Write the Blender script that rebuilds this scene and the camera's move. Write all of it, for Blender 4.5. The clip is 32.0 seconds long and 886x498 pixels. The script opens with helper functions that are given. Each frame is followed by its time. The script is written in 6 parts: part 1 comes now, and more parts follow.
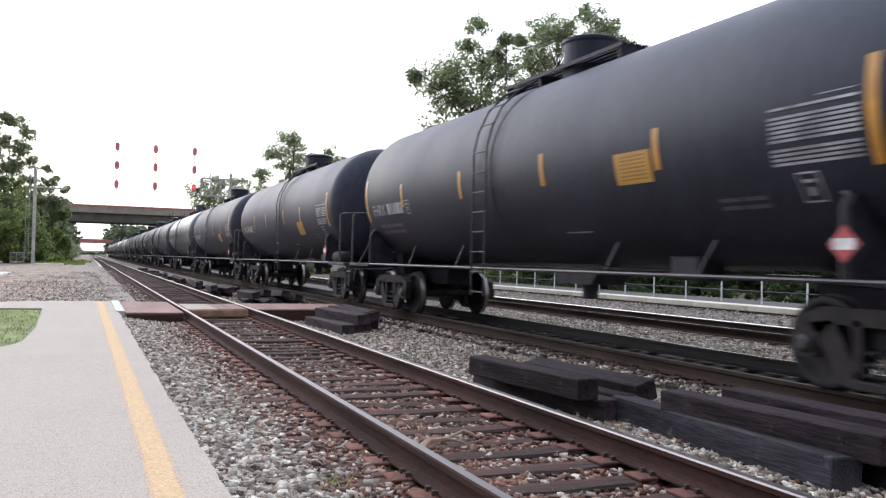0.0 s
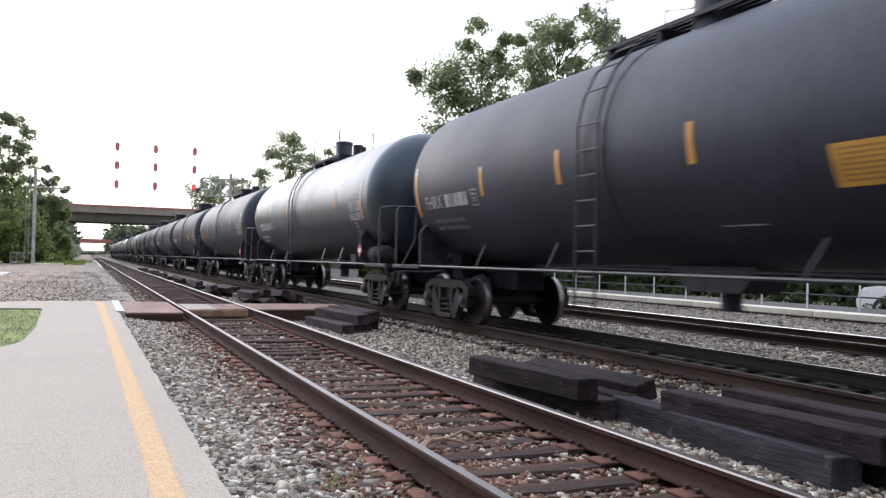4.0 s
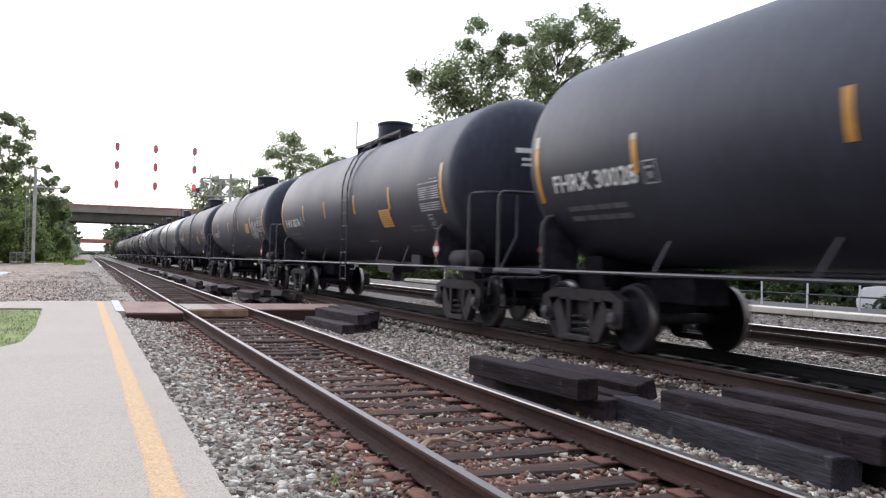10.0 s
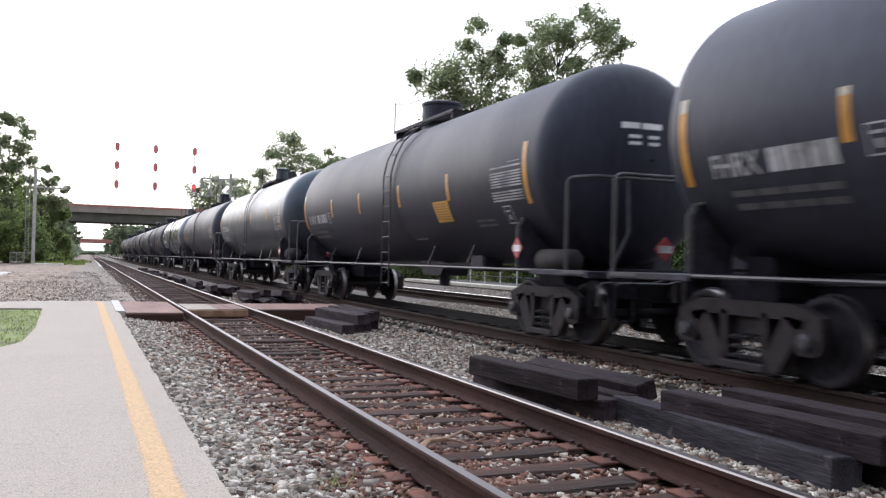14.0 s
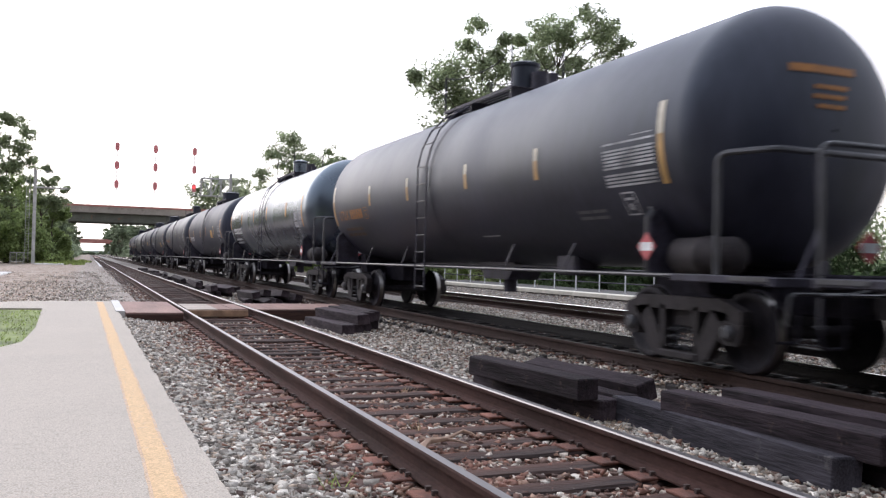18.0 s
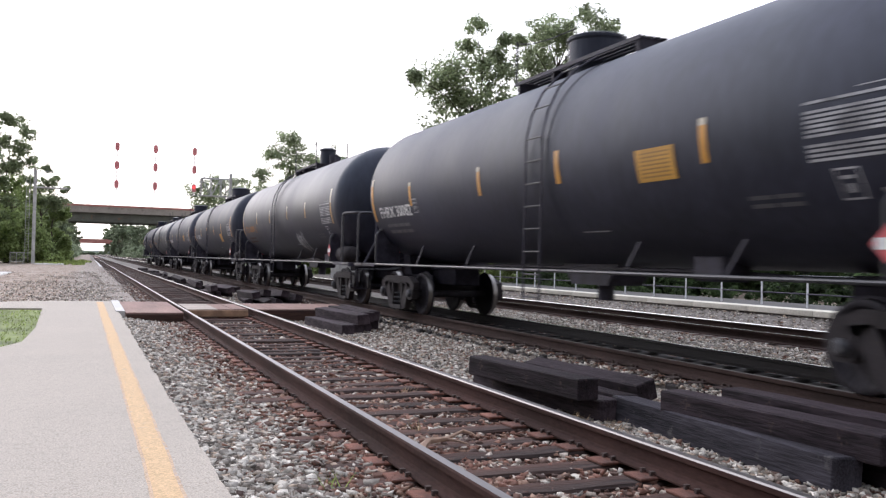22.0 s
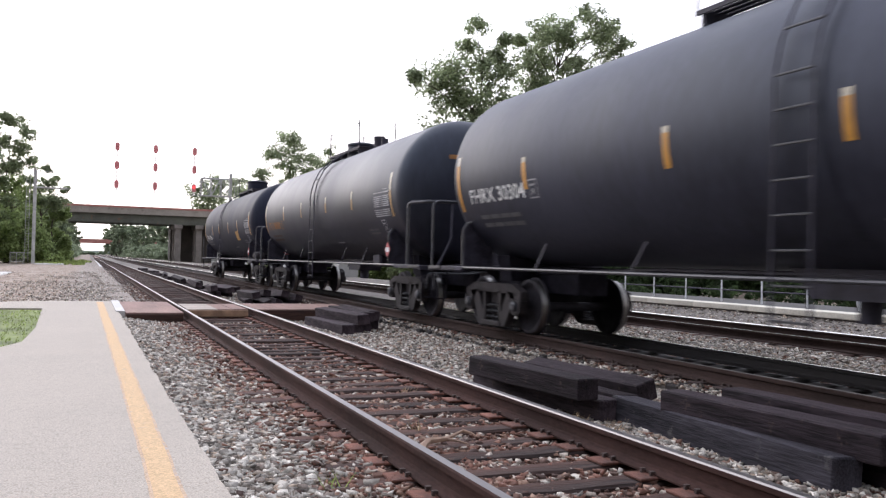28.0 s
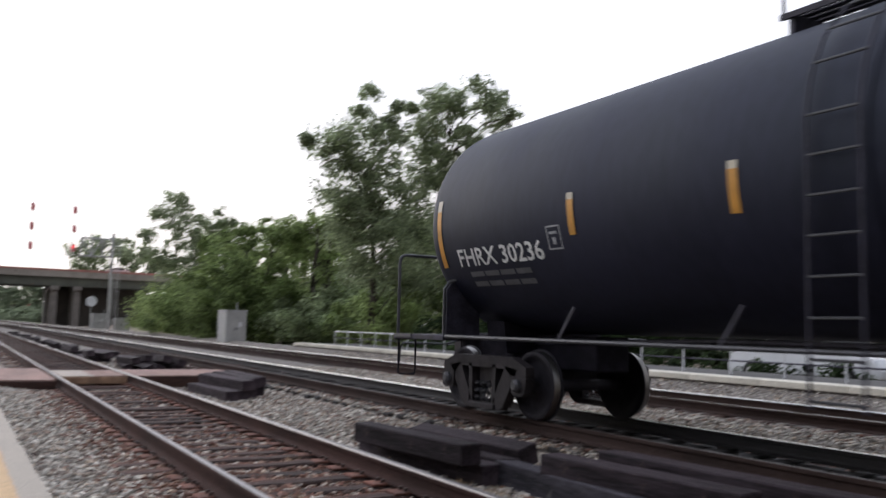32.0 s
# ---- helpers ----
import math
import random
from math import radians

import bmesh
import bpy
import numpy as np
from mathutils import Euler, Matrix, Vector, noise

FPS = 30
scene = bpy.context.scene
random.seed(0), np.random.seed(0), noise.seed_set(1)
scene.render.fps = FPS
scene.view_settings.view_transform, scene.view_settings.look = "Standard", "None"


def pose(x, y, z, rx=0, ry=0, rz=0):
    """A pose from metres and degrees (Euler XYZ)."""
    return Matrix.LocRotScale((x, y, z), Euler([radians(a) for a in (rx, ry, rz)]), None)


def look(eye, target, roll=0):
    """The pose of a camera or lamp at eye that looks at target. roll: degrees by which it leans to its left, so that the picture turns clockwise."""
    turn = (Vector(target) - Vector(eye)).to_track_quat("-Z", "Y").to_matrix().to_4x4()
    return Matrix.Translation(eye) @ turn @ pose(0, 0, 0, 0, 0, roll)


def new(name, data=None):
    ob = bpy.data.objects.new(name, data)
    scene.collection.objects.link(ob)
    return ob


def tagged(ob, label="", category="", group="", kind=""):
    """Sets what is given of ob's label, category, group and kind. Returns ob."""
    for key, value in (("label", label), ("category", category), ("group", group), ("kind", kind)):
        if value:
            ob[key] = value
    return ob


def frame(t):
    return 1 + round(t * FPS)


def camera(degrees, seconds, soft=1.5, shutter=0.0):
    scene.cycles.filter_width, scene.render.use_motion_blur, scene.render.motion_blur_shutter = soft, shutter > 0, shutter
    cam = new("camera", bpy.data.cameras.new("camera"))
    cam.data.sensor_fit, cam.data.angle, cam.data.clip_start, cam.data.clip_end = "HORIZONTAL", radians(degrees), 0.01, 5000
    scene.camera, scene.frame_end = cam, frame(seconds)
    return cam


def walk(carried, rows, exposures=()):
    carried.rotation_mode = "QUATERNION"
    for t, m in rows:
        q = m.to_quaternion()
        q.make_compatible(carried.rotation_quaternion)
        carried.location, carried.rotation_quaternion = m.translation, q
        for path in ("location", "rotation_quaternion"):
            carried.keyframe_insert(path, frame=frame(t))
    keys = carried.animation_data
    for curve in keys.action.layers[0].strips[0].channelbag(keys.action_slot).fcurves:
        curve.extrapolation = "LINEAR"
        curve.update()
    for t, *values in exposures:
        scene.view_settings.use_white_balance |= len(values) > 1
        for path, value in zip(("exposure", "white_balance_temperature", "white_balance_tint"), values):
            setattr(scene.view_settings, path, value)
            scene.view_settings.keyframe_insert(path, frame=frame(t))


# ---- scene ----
# Plan: y runs along the tracks away from the viewer, x to the far platform, z = 0 at the rail heads.
EYE = Vector((-2.70, 0.0, 1.16))
YAW, PITCH, ROLL = 22.69, 0.87, 1.38


def aim(dyaw=0.0, dpitch=0.0, droll=0.0, back=0.0, up=0.0):
    a, b = radians(YAW + dyaw), radians(PITCH + dpitch)
    way = Vector((math.sin(a) * math.cos(b), math.cos(a) * math.cos(b), math.sin(b)))
    eye = EYE + Vector((0, -back, up))
    return look(eye, eye + way, ROLL + droll)


cam = camera(55.2, 32.0, soft=1.3, shutter=0.36)
walk(cam, [
    (0.0, aim()), (28.0, aim()), (29.1, aim()),
    (29.5, aim(-0.28, 0.04, -0.04)), (30.0, aim(-0.08, 1.23, -0.11)), (30.5, aim(-0.19, 1.44, -0.11)),
    (31.0, aim(-0.10, 1.40, -0.12)), (31.5, aim(0.49, 1.93, 0.12)), (31.6, aim(0.97, 2.67, 0.20)),
    (31.7, aim(2.05, 2.88, 0.10, 0.03, 0.006)), (31.8, aim(3.55, 3.60, 0.0, 0.07, 0.015)), (31.9, aim(5.35, 3.75, 0.08, 0.11, 0.023)), (32.0, aim(7.16, 4.44, 0.06, 0.14, 0.03)),
], exposures=[(0.0, -0.30, 6380, 15), (15.0, -0.32, 6420, 16), (29.0, -0.32, 6450, 18), (31.0, -0.50, 6450, 17), (32.0, -0.84, 6450, 15)])

# ---- light: a bright overcast evening sky, low soft sun far down the line ----
SUN_EL, SUN_AZ = radians(22), radians(-16)
world = bpy.data.worlds.new("sky")
scene.world = world
world.use_nodes = True
wn, wl = world.node_tree.nodes, world.node_tree.links
sky = wn.new("ShaderNodeTexSky")
sky.sky_type, sky.sun_disc, sky.sun_elevation, sky.sun_rotation = "NISHITA", False, SUN_EL, SUN_AZ
sky.air_density, sky.dust_density, sky.ozone_density = 1.0, 4.0, 1.0
grey = wn.new("ShaderNodeHueSaturation")
grey.inputs["Saturation"].default_value = 0.25
cloud = wn.new("ShaderNodeMixRGB")
cloud.inputs["Fac"].default_value = 0.72
up = wn.new("ShaderNodeSeparateXYZ")
wl.new(wn.new("ShaderNodeTexCoord").outputs["Generated"], up.inputs[0])
tone = wn.new("ShaderNodeValToRGB")
tone.color_ramp.elements[0].position, tone.color_ramp.elements[1].position = 0.06, 0.5
tone.color_ramp.elements[0].color, tone.color_ramp.elements[1].color = (0.83, 0.805, 0.77, 1), (0.93, 1.02, 1.16, 1)
gain = wn.new("ShaderNodeVectorMath")
gain.operation = "SCALE"
wl.new(up.outputs["Z"], tone.inputs[0])
wl.new(tone.outputs[0], gain.inputs[0])
# the evening glow lies ahead, above the end of the line; the rest of the sky is dimmer
glow_way = wn.new("ShaderNodeVectorMath")
glow_way.operation = "DOT_PRODUCT"
glow_way.inputs[1].default_value = Vector((-0.06, 0.86, 0.50)).normalized()
wl.new(up.inputs[0].links[0].from_socket, glow_way.inputs[0])
ahead = wn.new("ShaderNodeMapRange")
ahead.interpolation_type = "SMOOTHSTEP"
ahead.inputs["From Min"].default_value, ahead.inputs["From Max"].default_value = -0.2, 0.98
ahead.inputs["To Min"].default_value, ahead.inputs["To Max"].default_value = 9.0, 23.0
wl.new(glow_way.outputs["Value"], ahead.inputs[0])
wl.new(ahead.outputs[0], gain.inputs["Scale"])
wl.new(gain.outputs[0], cloud.inputs["Color2"])
wl.new(sky.outputs[0], grey.inputs["Color"])
wl.new(grey.outputs[0], cloud.inputs["Color1"])
wl.new(cloud.outputs[0], wn["Background"].inputs["Color"])
wn["Background"].inputs["Strength"].default_value = 0.15

sun = new("sun", bpy.data.lights.new("sun", "SUN"))
sun.data.energy, sun.data.angle, sun.data.color = 0.5, radians(45), (1.0, 0.93, 0.82)
sun_dir = Vector((math.sin(SUN_AZ) * math.cos(SUN_EL), math.cos(SUN_AZ) * math.cos(SUN_EL), math.sin(SUN_EL)))
sun.matrix_world = look(sun_dir * 60, (0, 0, 0))


# ---- materials ----
def mat(name, base, rough=0.6, metal=0.0, vary=0.25, scale=4.0, fine=40.0, bump=0.2, dark=None, random_tone=0.0, island=0.0, stretch=(1, 1, 1), spec=0.5, ior=1.5, wear=0.0, wear_colour=(0.2, 0.1, 0.06), grain=False):
    """Two scales of noise over a base colour, with bump, optional rust wear and a tone by object or by loose piece."""
    m = bpy.data.materials.new(name)
    m.use_nodes = True
    n, l = m.node_tree.nodes, m.node_tree.links
    b = n["Principled BSDF"]
    b.inputs["Roughness"].default_value, b.inputs["Metallic"].default_value = rough, metal
    b.inputs["Specular IOR Level"].default_value, b.inputs["IOR"].default_value = spec, ior
    co, mp = n.new("ShaderNodeTexCoord"), n.new("ShaderNodeMapping")
    mp.inputs["Scale"].default_value = stretch
    l.new(co.outputs["Object"], mp.inputs[0])
    big, small = n.new("ShaderNodeTexNoise"), n.new("ShaderNodeTexNoise")
    big.inputs["Scale"].default_value, small.inputs["Scale"].default_value = scale, fine
    big.inputs["Detail"].default_value, small.inputs["Detail"].default_value = 5, 3
    l.new(mp.outputs[0], big.inputs[0])
    l.new(mp.outputs[0], small.inputs[0])
    low = dark or tuple(c * (1 - vary) for c in base)
    high = tuple(min(1, c * (1 + vary)) for c in base)
    ramp = n.new("ShaderNodeValToRGB")
    ramp.color_ramp.elements[0].position, ramp.color_ramp.elements[1].position = 0.32, 0.68
    ramp.color_ramp.elements[0].color, ramp.color_ramp.elements[1].color = (*low, 1), (*high, 1)
    add = n.new("ShaderNodeMath")
    add.operation = "MULTIPLY_ADD"
    l.new(small.outputs[0], add.inputs[0])
    add.inputs[1].default_value = 1.15 if grain else 0.5
    half = n.new("ShaderNodeMath")
    half.operation = "MULTIPLY_ADD"
    l.new(big.outputs[0], half.inputs[0])
    half.inputs[1].default_value, half.inputs[2].default_value = (0.18, -0.16) if grain else (0.9, -0.2)
    l.new(half.outputs[0], add.inputs[2])
    l.new(add.outputs[0], ramp.inputs[0])
    colour = ramp.outputs[0]
    if random_tone or island:
        src = n.new("ShaderNodeNewGeometry").outputs["Random Per Island"] if island else n.new("ShaderNodeObjectInfo").outputs["Random"]
        k = island or random_tone
        tone = n.new("ShaderNodeMapRange")
        tone.inputs["To Min"].default_value, tone.inputs["To Max"].default_value = 1 - k, 1 + k
        l.new(src, tone.inputs[0])
        hsv = n.new("ShaderNodeHueSaturation")
        l.new(tone.outputs[0], hsv.inputs["Value"])
        l.new(colour, hsv.inputs["Color"])
        colour = hsv.outputs[0]
    if wear:
        spot = n.new("ShaderNodeTexNoise")
        spot.inputs["Scale"].default_value, spot.inputs["Detail"].default_value, spot.inputs["Roughness"].default_value = scale * 2.3, 8, 0.7
        l.new(co.outputs["Object"], spot.inputs[0])
        cut = n.new("ShaderNodeMapRange")
        cut.inputs["From Min"].default_value, cut.inputs["From Max"].default_value = 0.62 - wear * 0.3, 0.72 - wear * 0.2
        l.new(spot.outputs[0], cut.inputs[0])
        mix = n.new("ShaderNodeMixRGB")
        mix.inputs["Color2"].default_value = (*wear_colour, 1)
        l.new(cut.outputs[0], mix.inputs["Fac"])
        l.new(colour, mix.inputs["Color1"])
        colour = mix.outputs[0]
    l.new(colour, b.inputs["Base Color"])
    rr = n.new("ShaderNodeMapRange")
    rr.inputs["To Min"].default_value, rr.inputs["To Max"].default_value = max(0.02, rough - 0.12), min(1, rough + 0.12)
    l.new(big.outputs[0], rr.inputs[0])
    l.new(rr.outputs[0], b.inputs["Roughness"])
    if bump:
        bp = n.new("ShaderNodeBump")
        bp.inputs["Strength"].default_value, bp.inputs["Distance"].default_value = bump, 0.02
        l.new((small if grain else add).outputs[0], bp.inputs["Height"])
        l.new(bp.outputs[0], b.inputs["Normal"])
    return m


def leaf_mat(name, base, k=0.45):
    m = mat(name, base, 0.6, vary=0.3, scale=0.5, fine=4, bump=0, island=k, spec=0.25)
    n, l = m.node_tree.nodes, m.node_tree.links
    b, tr, mx = n["Principled BSDF"], n.new("ShaderNodeBsdfTranslucent"), n.new("ShaderNodeMixShader")
    src = b.inputs["Base Color"].links[0].from_socket
    l.new(src, tr.inputs["Color"])
    mx.inputs[0].default_value = 0.80
    l.new(b.outputs[0], mx.inputs[1])
    l.new(tr.outputs[0], mx.inputs[2])
    l.new(mx.outputs[0], n["Material Output"].inputs["Surface"])
    return m


def glow(name, colour, strength):
    m = bpy.data.materials.new(name)
    m.use_nodes = True
    b = m.node_tree.nodes["Principled BSDF"]
    b.inputs["Base Color"].default_value = (*colour, 1)
    b.inputs["Emission Color"].default_value = (*colour, 1)
    b.inputs["Emission Strength"].default_value = strength
    return m


